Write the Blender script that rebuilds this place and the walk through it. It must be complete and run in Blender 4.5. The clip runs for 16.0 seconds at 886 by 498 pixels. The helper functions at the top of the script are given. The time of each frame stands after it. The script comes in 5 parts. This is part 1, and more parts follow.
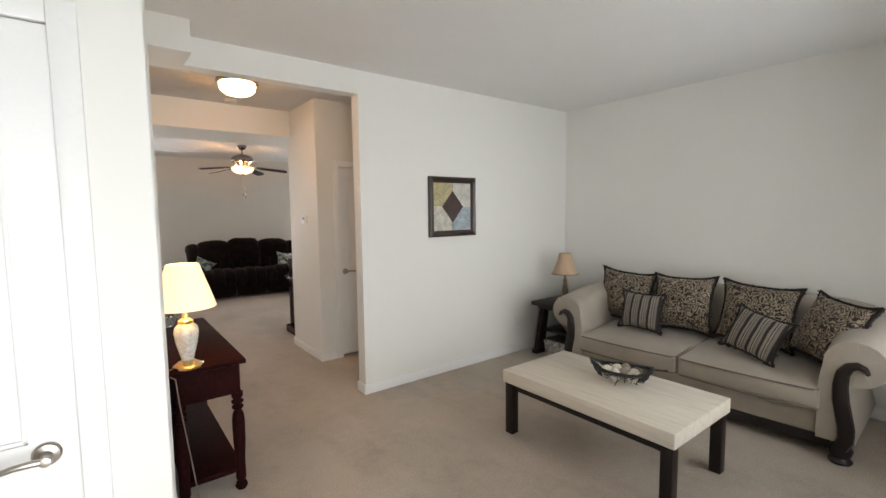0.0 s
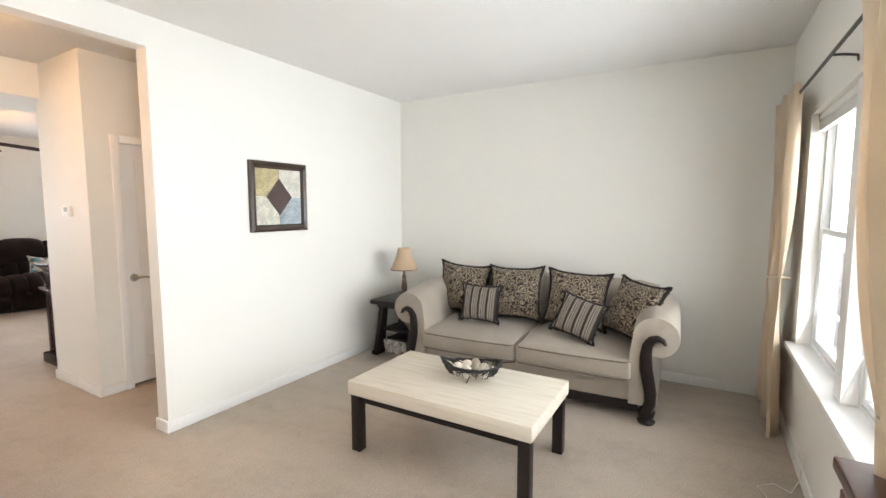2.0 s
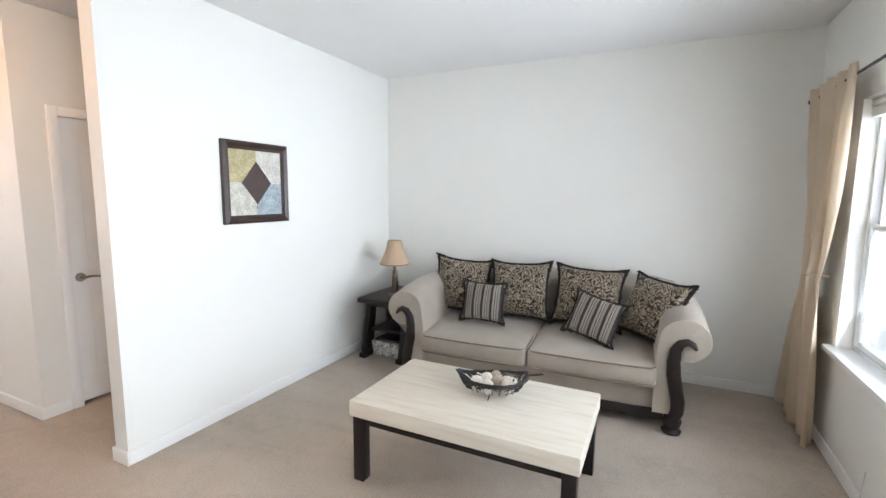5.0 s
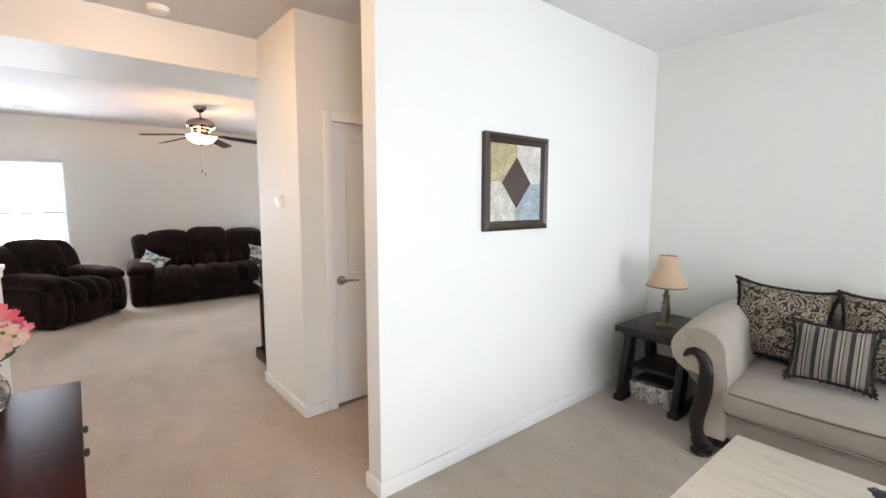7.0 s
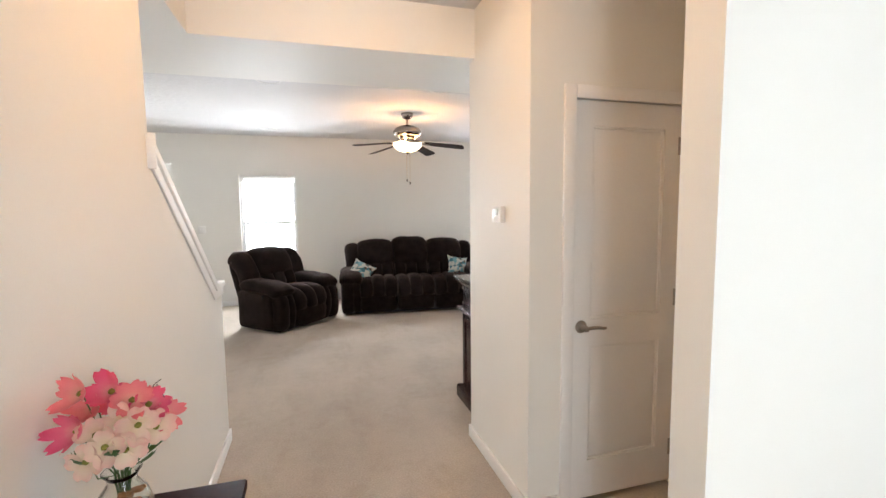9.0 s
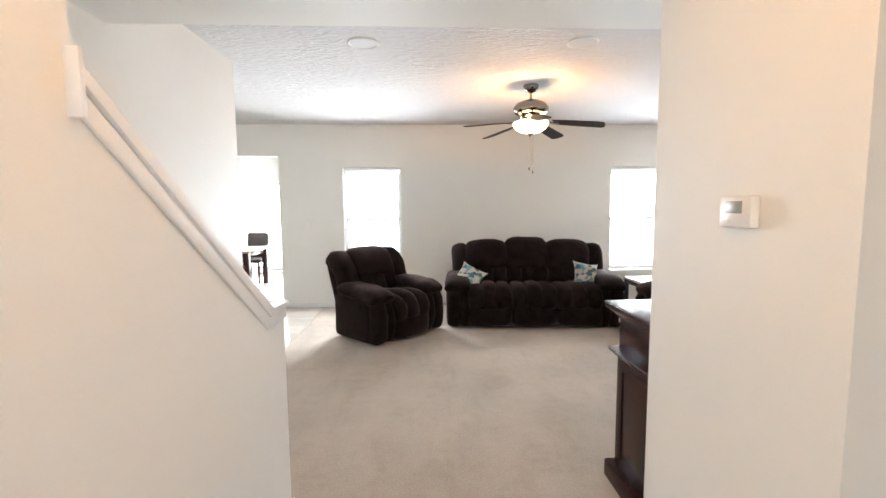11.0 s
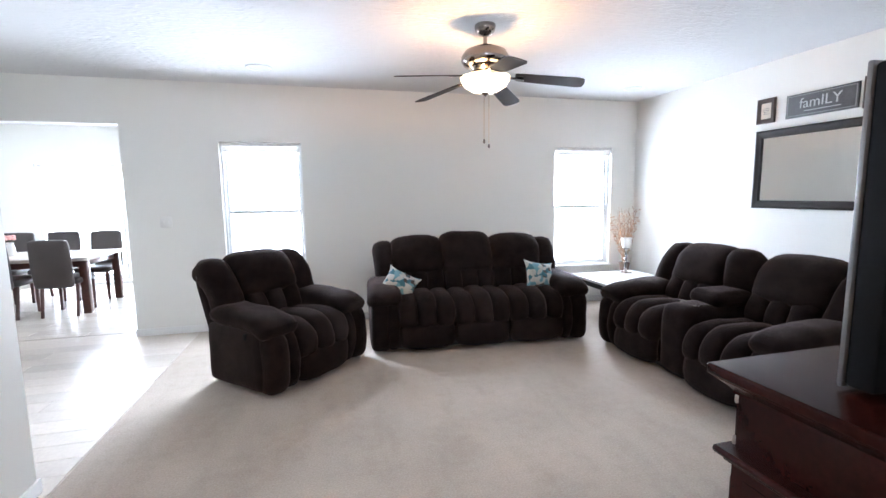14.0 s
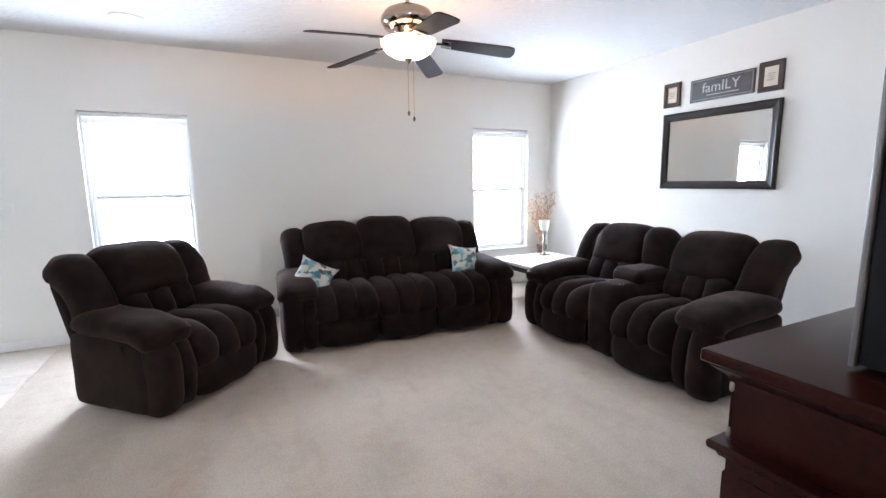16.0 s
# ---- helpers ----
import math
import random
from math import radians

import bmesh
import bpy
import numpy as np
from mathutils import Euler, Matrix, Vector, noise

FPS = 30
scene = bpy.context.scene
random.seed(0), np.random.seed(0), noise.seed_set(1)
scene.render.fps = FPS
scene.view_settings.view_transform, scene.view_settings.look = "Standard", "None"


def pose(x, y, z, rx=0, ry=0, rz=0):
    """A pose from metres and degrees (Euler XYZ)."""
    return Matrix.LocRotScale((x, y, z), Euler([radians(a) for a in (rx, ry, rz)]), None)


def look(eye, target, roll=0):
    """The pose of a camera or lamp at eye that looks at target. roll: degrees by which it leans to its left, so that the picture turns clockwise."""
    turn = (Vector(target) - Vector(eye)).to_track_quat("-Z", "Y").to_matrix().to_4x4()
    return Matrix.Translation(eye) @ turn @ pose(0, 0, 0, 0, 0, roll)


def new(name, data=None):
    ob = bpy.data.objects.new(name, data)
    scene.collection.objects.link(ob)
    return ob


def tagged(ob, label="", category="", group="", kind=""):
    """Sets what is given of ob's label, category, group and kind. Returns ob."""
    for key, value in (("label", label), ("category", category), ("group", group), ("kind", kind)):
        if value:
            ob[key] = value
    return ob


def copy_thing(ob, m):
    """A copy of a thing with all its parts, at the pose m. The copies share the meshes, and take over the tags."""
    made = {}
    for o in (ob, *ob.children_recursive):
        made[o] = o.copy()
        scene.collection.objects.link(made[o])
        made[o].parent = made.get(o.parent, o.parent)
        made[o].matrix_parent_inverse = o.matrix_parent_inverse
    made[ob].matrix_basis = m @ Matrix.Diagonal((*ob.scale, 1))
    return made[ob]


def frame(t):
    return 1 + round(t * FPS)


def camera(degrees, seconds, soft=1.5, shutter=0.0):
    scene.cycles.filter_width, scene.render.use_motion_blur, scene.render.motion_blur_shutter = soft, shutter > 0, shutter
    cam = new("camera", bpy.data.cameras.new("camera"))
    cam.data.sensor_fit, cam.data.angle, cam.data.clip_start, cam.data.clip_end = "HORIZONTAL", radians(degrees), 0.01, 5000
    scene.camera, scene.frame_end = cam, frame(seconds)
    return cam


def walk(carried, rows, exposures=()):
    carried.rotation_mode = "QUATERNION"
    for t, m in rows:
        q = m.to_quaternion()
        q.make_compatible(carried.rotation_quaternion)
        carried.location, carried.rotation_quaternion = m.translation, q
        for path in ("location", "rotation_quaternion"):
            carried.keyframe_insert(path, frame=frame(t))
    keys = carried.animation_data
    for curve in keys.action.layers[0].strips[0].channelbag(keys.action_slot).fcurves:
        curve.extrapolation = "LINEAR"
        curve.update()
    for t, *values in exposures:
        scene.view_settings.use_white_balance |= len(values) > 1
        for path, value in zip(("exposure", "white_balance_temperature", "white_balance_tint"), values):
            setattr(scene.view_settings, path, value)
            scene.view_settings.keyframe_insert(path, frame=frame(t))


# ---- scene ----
cam = camera(89.5, 16.0)
PATH = [
    (0, (0.53, 1.319, 1.56), (1.744, 2.9, 1.395), -0.7),
    (0.5, (0.591, 1.411, 1.541), (1.917, 2.895, 1.352), -0.6),
    (1, (0.642, 1.5, 1.54), (2.111, 2.843, 1.343), -0.3),
    (1.5, (0.704, 1.554, 1.53), (2.305, 2.738, 1.34), -0.4),
    (2, (0.702, 1.63, 1.517), (2.421, 2.635, 1.334), -0.1),
    (2.5, (0.709, 1.695, 1.514), (2.496, 2.571, 1.313), -0.3),
    (3, (0.729, 1.76, 1.524), (2.561, 2.528, 1.294), -0.1),
    (3.2, (0.743, 1.774, 1.52), (2.586, 2.513, 1.285), -0.2),
    (5.3, (0.943, 2.157, 1.536), (2.696, 3.089, 1.289), 0.6),
    (5.5, (0.965, 2.217, 1.535), (2.674, 3.225, 1.282), 0.1),
    (6, (1.0, 2.407, 1.516), (2.59, 3.598, 1.284), -0.0),
    (6.5, (1.088, 2.624, 1.502), (2.519, 4.004, 1.283), -0.0),
    (7, (1.157, 2.864, 1.499), (2.424, 4.397, 1.287), -0.0),
    (7.5, (1.236, 3.103, 1.503), (2.304, 4.779, 1.285), -0.1),
    (8, (1.281, 3.345, 1.516), (2.155, 5.133, 1.316), -0.2),
    (8.5, (1.314, 3.608, 1.52), (2.017, 5.47, 1.334), -0.2),
    (9, (1.342, 3.857, 1.531), (1.898, 5.77, 1.351), -0.6),
    (9.5, (1.383, 4.119, 1.535), (1.798, 6.067, 1.352), -0.9),
    (10, (1.41, 4.368, 1.531), (1.679, 6.342, 1.351), -0.8),
    (10.2, (1.418, 4.468, 1.524), (1.634, 6.448, 1.342), -0.8),
    (12.3, (1.43, 5.575, 1.516), (1.465, 7.564, 1.314), 0.0),
    (12.5, (1.411, 5.672, 1.515), (1.499, 7.66, 1.312), 0.1),
    (13, (1.377, 5.869, 1.512), (1.604, 7.846, 1.307), 0.0),
    (13.5, (1.374, 6.066, 1.507), (1.732, 8.021, 1.291), -0.3),
    (14, (1.347, 6.227, 1.5), (1.844, 8.149, 1.258), -0.7),
    (14.5, (1.332, 6.344, 1.478), (1.956, 8.225, 1.208), -0.9),
    (15, (1.323, 6.445, 1.457), (2.053, 8.284, 1.163), -0.9),
    (15.5, (1.337, 6.515, 1.442), (2.165, 8.31, 1.141), -0.8),
    (16, (1.33, 6.562, 1.437), (2.202, 8.337, 1.137), -0.8),
]
EXPOSURES = [(0.0, -0.48, 7150, 10), (0.6, -0.2, 7150, 10), (1.5, 0.30, 7200, 10), (2.8, 0.43, 6650, 10), (5.5, 0.38, 6350, 10), (6.5, 0.35, 6600, 10), (8.0, 0.28, 6450, 10), (9.0, 0.29, 6800, 9), (10.0, 0.43, 6750, 8),
             (12.5, 0.40, 6350, 8), (13.5, 0.40, 5850, 8), (14.5, 0.43, 5850, 10), (16.0, 0.46, 5950, 10)]
walk(cam, [(t, look(eye, target, roll)) for t, eye, target, roll in PATH], EXPOSURES)

# ---- world and large lights ----
world = bpy.data.worlds.new("world")
scene.world = world
world.use_nodes = True
wn = world.node_tree
wbg = wn.nodes["Background"]
sky = wn.nodes.new("ShaderNodeTexSky")
sky.sky_type = "NISHITA"
sky.sun_disc = False
sky.sun_elevation, sky.sun_rotation = radians(48), radians(200)
wn.links.new(sky.outputs[0], wbg.inputs[0])
wbg.inputs[1].default_value = 0.12


def lamp_area(name, x, y, z, sx, sz, facing, watts, color, spread=180):
    """Sky light standing in a window's opening."""
    data = bpy.data.lights.new(name, "AREA")
    data.shape, data.size, data.size_y = "RECTANGLE", sx, sz
    data.energy, data.color, data.spread = watts, color, radians(spread)
    ob = new(name, data)
    ob.matrix_world = look((x, y, z), (x + facing[0], y + facing[1], z + facing[2]))
    return ob


def lamp_point(name, x, y, z, watts, color, radius):
    data = bpy.data.lights.new(name, "POINT")
    data.energy, data.color, data.shadow_soft_size = watts, color, radius
    ob = new(name, data)
    ob.location = (x, y, z)
    return ob


DAY = (0.825, 0.89, 1.0)
COOL = (0.79, 0.875, 1.0)
WARM = (1.0, 0.62, 0.28)
lamp_area("skylight_living_window", 3.26, 0.88, 1.36, 1.86, 1.42, (0, 1, 0.30), 45, COOL, 150)
lamp_area("skylight_front_door", 0.51, 0.55, 1.15, 0.95, 2.1, (0, 1, 0.05), 60, COOL)
lamp_area("skylight_family_window_a", 0.67, 12.0, 1.33, 0.84, 1.53, (0, -1, -0.32), 138, DAY)
lamp_area("skylight_family_window_b", 4.71, 12.0, 1.33, 0.84, 1.53, (0, -1, -0.25), 118, DAY)
lamp_area("skylight_dining_door", -2.1, 15.45, 1.1, 2.5, 2.0, (0, -1, -0.25), 185, DAY)
lamp_point("table_lamp_bulb", 0.86, 3.97, 1.20, 5, WARM, 0.04)
for fx, fy in ((0.158, 0.0), (-0.079, 0.137), (-0.079, -0.137)):
    lamp_point("fan_bulb", 2.52 + fx, 9.46 + fy, 2.362, 11, (1.0, 0.50, 0.20), 0.018)


# ---- materials ----
def material(name, color, rough=0.6, metal=0.0, vary=0.06, scale=6.0, fine=120.0, bump=0.1, dist=0.002, sheen=0.0, spec=0.5, coat=0.0):
    """A Principled surface with colour varied at two scales and a fine relief."""
    m = bpy.data.materials.new(name)
    m.use_nodes = True
    nt = m.node_tree
    p = nt.nodes["Principled BSDF"]
    co = nt.nodes.new("ShaderNodeTexCoord")
    n1, n2 = nt.nodes.new("ShaderNodeTexNoise"), nt.nodes.new("ShaderNodeTexNoise")
    n1.inputs["Scale"].default_value, n2.inputs["Scale"].default_value = scale, fine
    n1.inputs["Detail"].default_value = 4
    nt.links.new(co.outputs["Object"], n1.inputs["Vector"])
    nt.links.new(co.outputs["Object"], n2.inputs["Vector"])
    add = nt.nodes.new("ShaderNodeMath")
    add.operation = "ADD"
    nt.links.new(n1.outputs[0], add.inputs[0])
    nt.links.new(n2.outputs[0], add.inputs[1])
    mr = nt.nodes.new("ShaderNodeMapRange")
    mr.inputs[1].default_value, mr.inputs[2].default_value = 0.7, 1.3
    mr.inputs[3].default_value, mr.inputs[4].default_value = 1 - vary, 1 + vary
    nt.links.new(add.outputs[0], mr.inputs[0])
    mul = nt.nodes.new("ShaderNodeVectorMath")
    mul.operation = "SCALE"
    mul.inputs[0].default_value = color
    nt.links.new(mr.outputs[0], mul.inputs["Scale"])
    nt.links.new(mul.outputs[0], p.inputs["Base Color"])
    p.inputs["Roughness"].default_value, p.inputs["Metallic"].default_value = rough, metal
    p.inputs["Sheen Weight"].default_value = sheen
    p.inputs["Specular IOR Level"].default_value = spec
    p.inputs["Coat Weight"].default_value = coat
    if bump:
        b = nt.nodes.new("ShaderNodeBump")
        b.inputs["Strength"].default_value, b.inputs["Distance"].default_value = bump, dist
        nt.links.new(n2.outputs[0], b.inputs["Height"])
        nt.links.new(b.outputs[0], p.inputs["Normal"])
    return m


def nodes_of(m):
    return m.node_tree, m.node_tree.nodes["Principled BSDF"]


def ramp(nt, source, stops):
    r = nt.nodes.new("ShaderNodeValToRGB")
    while len(r.color_ramp.elements) < len(stops):
        r.color_ramp.elements.new(0.5)
    for e, (at, c) in zip(r.color_ramp.elements, stops):
        e.position, e.color = at, (*c, 1)
    nt.links.new(source, r.inputs[0])
    return r


def glowing(name, color, strength, base=(0.9, 0.85, 0.75)):
    m = material(name, base, 0.5, vary=0.02, bump=0)
    nt, p = nodes_of(m)
    p.inputs["Emission Color"].default_value = (*color, 1)
    p.inputs["Emission Strength"].default_value = strength
    return m


def glass(name, color=(1, 1, 1), rough=0.02):
    m = bpy.data.materials.new(name)
    m.use_nodes = True
    p = m.node_tree.nodes["Principled BSDF"]
    p.inputs["Base Color"].default_value = (*color, 1)
    p.inputs["Transmission Weight"].default_value = 1.0
    p.inputs["Roughness"].default_value = rough
    p.inputs["IOR"].default_value = 1.45
    return m


M = {}
M["wall"] = material("wall_paint", (0.80, 0.788, 0.742), 0.62, vary=0.015, scale=1.2, fine=260, bump=0.12, dist=0.001)
M["ceiling"] = material("ceiling_paint", (0.80, 0.79, 0.77), 0.8, vary=0.02, scale=2, fine=90, bump=0.15, dist=0.002)
M["trim"] = material("trim_paint", (0.84, 0.83, 0.81), 0.35, vary=0.015, scale=2, fine=60, bump=0.03)
M["door"] = material("door_paint", (0.83, 0.82, 0.80), 0.38, vary=0.015, scale=2, fine=80, bump=0.04)
M["vinyl"] = material("light_vinyl_floor", (0.62, 0.55, 0.48), 0.22, vary=0.06, scale=3, fine=40, bump=0.03)
M["espresso"] = material("espresso_wood", (0.013, 0.008, 0.007), 0.42, vary=0.3, scale=8, fine=60, bump=0.05, spec=0.35)
M["cherry"] = material("dark_cherry_wood", (0.020, 0.0045, 0.0036), 0.26, vary=0.25, scale=5, fine=50, bump=0.03, spec=0.13)
M["console_wood"] = material("near_black_mahogany", (0.022, 0.006, 0.006), 0.46, vary=0.25, scale=5, fine=50, bump=0.03, spec=0.06)
nodes_of(M["console_wood"])[1].inputs["IOR"].default_value = 1.22
M["brownwood"] = material("red_brown_wood", (0.070, 0.020, 0.012), 0.3, vary=0.25, scale=5, fine=50, bump=0.04, coat=0.2)
M["plush"] = material("dark_brown_plush", (0.0135, 0.0088, 0.0080), 0.95, vary=0.45, scale=9, fine=260, bump=0.5, dist=0.004, sheen=0.30, spec=0.06)
nt, p = nodes_of(M["plush"])
p.inputs["Sheen Roughness"].default_value = 0.42
p.inputs["Sheen Tint"].default_value = (0.34, 0.25, 0.22, 1)
M["nickel"] = material("brushed_nickel", (0.42, 0.38, 0.34), 0.28, metal=1.0, vary=0.05, bump=0.02)
M["chrome"] = material("dark_polished_nickel", (0.30, 0.27, 0.25), 0.14, metal=1.0, vary=0.05, bump=0)
M["brass"] = material("brass", (0.75, 0.52, 0.25), 0.22, metal=1.0, vary=0.05, bump=0)
M["black"] = material("black_metal", (0.018, 0.017, 0.017), 0.45, vary=0.1, bump=0.03)
M["plastic"] = material("white_plastic", (0.80, 0.79, 0.76), 0.4, vary=0.01, bump=0)
M["grille"] = material("speaker_grille", (0.66, 0.66, 0.65), 0.7, vary=0.03, fine=700, bump=0.5)
M["tv"] = material("black_tv_plastic", (0.005, 0.005, 0.006), 0.8, vary=0.1, bump=0.02, spec=0.15)
M["mirror"] = material("mirror_silver", (0.86, 0.88, 0.88), 0.01, metal=1.0, vary=0.0, bump=0)
M["glass"] = glass("window_glass")
M["crystal"] = glass("vase_glass", (0.95, 0.97, 0.96), 0.03)
M["curtain"] = material("tan_curtain", (0.70, 0.585, 0.44), 0.8, vary=0.06, scale=4, fine=350, bump=0.15, sheen=0.2)
M["linen"] = material("beige_sofa_weave", (0.36, 0.315, 0.26), 0.9, vary=0.10, scale=5, fine=420, bump=0.35, dist=0.002, sheen=0.15)


def backlit(m, share, color):
    """Lets a share of light through thin cloth, and window frames to imitate glare."""
    nt, p = nodes_of(m)
    tr = nt.nodes.new("ShaderNodeBsdfTranslucent")
    tr.inputs[0].default_value = (*color, 1)
    mix = nt.nodes.new("ShaderNodeMixShader")
    mix.inputs[0].default_value = share
    nt.links.new(p.outputs[0], mix.inputs[1])
    nt.links.new(tr.outputs[0], mix.inputs[2])
    nt.links.new(mix.outputs[0], nt.nodes["Material Output"].inputs[0])


backlit(M["curtain"], 0.30, (0.72, 0.58, 0.42))
M["vinyl_frame"] = material("white_vinyl_window", (0.84, 0.84, 0.83), 0.4, vary=0.015, scale=2, fine=60, bump=0.02)
# frames glow a little from behind, in place of glare round the panes
backlit(M["vinyl_frame"], 0.08, (0.9, 0.95, 1.0))
# ground tone chosen pale so it washes out to white through the windows
M["outdoor_ground"] = material("pale_ground", (0.50, 0.50, 0.49), 0.9, vary=0.4, scale=0.6, fine=20, bump=0.4, dist=0.02)
M["piping"] = material("taupe_welt_cord", (0.17, 0.14, 0.115), 0.9, vary=0.1, fine=300, bump=0.2)
M["greyvinyl"] = material("dining_chair_leather", (0.055, 0.042, 0.038), 0.45, vary=0.15, bump=0.05)
M["twig"] = material("pale_brown_twig", (0.34, 0.20, 0.11), 0.7, vary=0.3, fine=60, bump=0.2)

# carpet: short beige pile, blotched by wear, with brushed streaks
m = M["carpet"] = material("beige_carpet", (0.452, 0.388, 0.322), 0.95, vary=0.15, scale=1.1, fine=95, bump=0.45, dist=0.005, sheen=0.1, spec=0.1)
nt, p = nodes_of(m)
co = nt.nodes.new("ShaderNodeTexCoord")
mp = nt.nodes.new("ShaderNodeMapping")
mp.inputs["Rotation"].default_value = (0, 0, radians(28))
mp.inputs["Scale"].default_value = (2.6, 0.9, 1)
nt.links.new(co.outputs["Object"], mp.inputs[0])
n3 = nt.nodes.new("ShaderNodeTexNoise")
n3.inputs["Scale"].default_value, n3.inputs["Detail"].default_value, n3.inputs["Distortion"].default_value = 1.6, 3, 0.6
nt.links.new(mp.outputs[0], n3.inputs["Vector"])
n4 = nt.nodes.new("ShaderNodeTexNoise")
n4.inputs["Scale"].default_value, n4.inputs["Detail"].default_value = 12, 10
n4.inputs["Roughness"].default_value = 0.72
nt.links.new(co.outputs["Object"], n4.inputs["Vector"])
sm = nt.nodes.new("ShaderNodeMath")
sm.operation = "ADD"
nt.links.new(n3.outputs[0], sm.inputs[0])
nt.links.new(n4.outputs[0], sm.inputs[1])
r = ramp(nt, sm.outputs[0], [(0.36, (0.90, 0.88, 0.86)), (0.50, (1, 1, 1)), (0.62, (1.05, 1.05, 1.045))])
sm.use_clamp = False
half = nt.nodes.new("ShaderNodeMath")
half.operation = "MULTIPLY"
half.inputs[1].default_value = 0.5
nt.links.new(sm.outputs[0], half.inputs[0])
nt.links.new(half.outputs[0], r.inputs[0])
mx = nt.nodes.new("ShaderNodeMix")
mx.data_type, mx.blend_type = "RGBA", "MULTIPLY"
mx.inputs[0].default_value = 1.0
src = p.inputs["Base Color"].links[0].from_socket
nt.links.new(src, mx.inputs[6])
nt.links.new(r.outputs[0], mx.inputs[7])
nt.links.new(mx.outputs[2], p.inputs["Base Color"])

# textured ceiling of the family room: brushed knock-down plaster
m = M["ceiling_rough"] = material("knockdown_ceiling", (0.68, 0.675, 0.67), 0.8, vary=0.02, scale=2, fine=90, bump=0)
nt, p = nodes_of(m)
co = nt.nodes.new("ShaderNodeTexCoord")
mp = nt.nodes.new("ShaderNodeMapping")
mp.inputs["Scale"].default_value = (9, 26, 9)
nt.links.new(co.outputs["Object"], mp.inputs[0])
n5 = nt.nodes.new("ShaderNodeTexNoise")
n5.inputs["Scale"].default_value, n5.inputs["Detail"].default_value, n5.inputs["Distortion"].default_value = 1.0, 3, 1.2
nt.links.new(mp.outputs[0], n5.inputs["Vector"])
rr = ramp(nt, n5.outputs[0], [(0.42, (0, 0, 0)), (0.6, (1, 1, 1))])
b = nt.nodes.new("ShaderNodeBump")
b.inputs["Strength"].default_value, b.inputs["Distance"].default_value = 0.45, 0.009
nt.links.new(rr.outputs[0], b.inputs["Height"])
nt.links.new(b.outputs[0], p.inputs["Normal"])


# ---- mesh helpers ----
def finish(name, bm, mat, parent=None, label="", smooth=True):
    me = bpy.data.meshes.new(name)
    bmesh.ops.recalc_face_normals(bm, faces=bm.faces)
    bm.to_mesh(me)
    bm.free()
    if smooth:
        for poly in me.polygons:
            poly.use_smooth = True
        me.set_sharp_from_angle(angle=radians(38))
    me.materials.append(mat)
    ob = new(name, me)
    if parent is not None:
        ob.parent = parent
    if label:
        tagged(ob, label=label)
    return ob


def part(name, bm, mat, parent, label=""):
    return finish(name, bm, mat, parent, label)


def thing(name, m, label, category, group="", kind=""):
    ob = new(name)
    ob.empty_display_size = 0.1
    ob.matrix_world = m
    return tagged(ob, label, category, group, kind)


def structure(name, bm, mat, label, category="structure"):
    return tagged(finish(name, bm, mat), label, category, kind="structure")


def box(x0, y0, z0, x1, y1, z1, bevel=0.0, bm=None, seg=2):
    own = bmesh.new()
    bmesh.ops.create_cube(own, size=1)
    for v in own.verts:
        v.co = Vector((x0 + (v.co.x + 0.5) * (x1 - x0), y0 + (v.co.y + 0.5) * (y1 - y0), z0 + (v.co.z + 0.5) * (z1 - z0)))
    if bevel:
        bmesh.ops.bevel(own, geom=list(own.edges), offset=bevel, segments=seg, affect="EDGES", profile=0.5)
    return merged(bm, own)


def merged(bm, own, m=None):
    if m is not None:
        own.transform(m)
    if bm is None:
        return own
    me = bpy.data.meshes.new("tmp")
    own.to_mesh(me)
    own.free()
    bm.from_mesh(me)
    bpy.data.meshes.remove(me)
    return bm


def lathe(profile, seg=24, bm=None, m=None):
    """A turned body: (radius, height) pairs from bottom to top, about z."""
    own = bmesh.new()
    rings = []
    for rad, z in profile:
        if rad < 1e-5:
            rings.append([own.verts.new((0, 0, z))])
        else:
            rings.append([own.verts.new((rad * math.cos(2 * math.pi * k / seg), rad * math.sin(2 * math.pi * k / seg), z)) for k in range(seg)])
    for a, b2 in zip(rings, rings[1:]):
        for k in range(seg):
            j = (k + 1) % seg
            if len(a) == 1 and len(b2) == 1:
                continue
            if len(a) == 1:
                own.faces.new((a[0], b2[k], b2[j]))
            elif len(b2) == 1:
                own.faces.new((a[k], a[j], b2[0]))
            else:
                own.faces.new((a[k], a[j], b2[j], b2[k]))
    return merged(bm, own, m)


def tube(points, rad, seg=8, bm=None, taper=1.0):
    """A round rod through points."""
    own = bmesh.new()
    pts = [Vector(q) for q in points]
    rings = []
    side = None
    for i, q in enumerate(pts):
        d = (pts[min(i + 1, len(pts) - 1)] - pts[max(i - 1, 0)]).normalized()
        if side is None:
            side = d.orthogonal().normalized()
        side = (side - d * side.dot(d)).normalized()
        up = d.cross(side)
        r2 = rad * (1 + (taper - 1) * i / max(1, len(pts) - 1))
        rings.append([own.verts.new(q + r2 * (side * math.cos(2 * math.pi * k / seg) + up * math.sin(2 * math.pi * k / seg))) for k in range(seg)])
    for a, b2 in zip(rings, rings[1:]):
        for k in range(seg):
            j = (k + 1) % seg
            own.faces.new((a[k], a[j], b2[j], b2[k]))
    own.faces.new(rings[0][::-1])
    own.faces.new(rings[-1])
    return merged(bm, own)


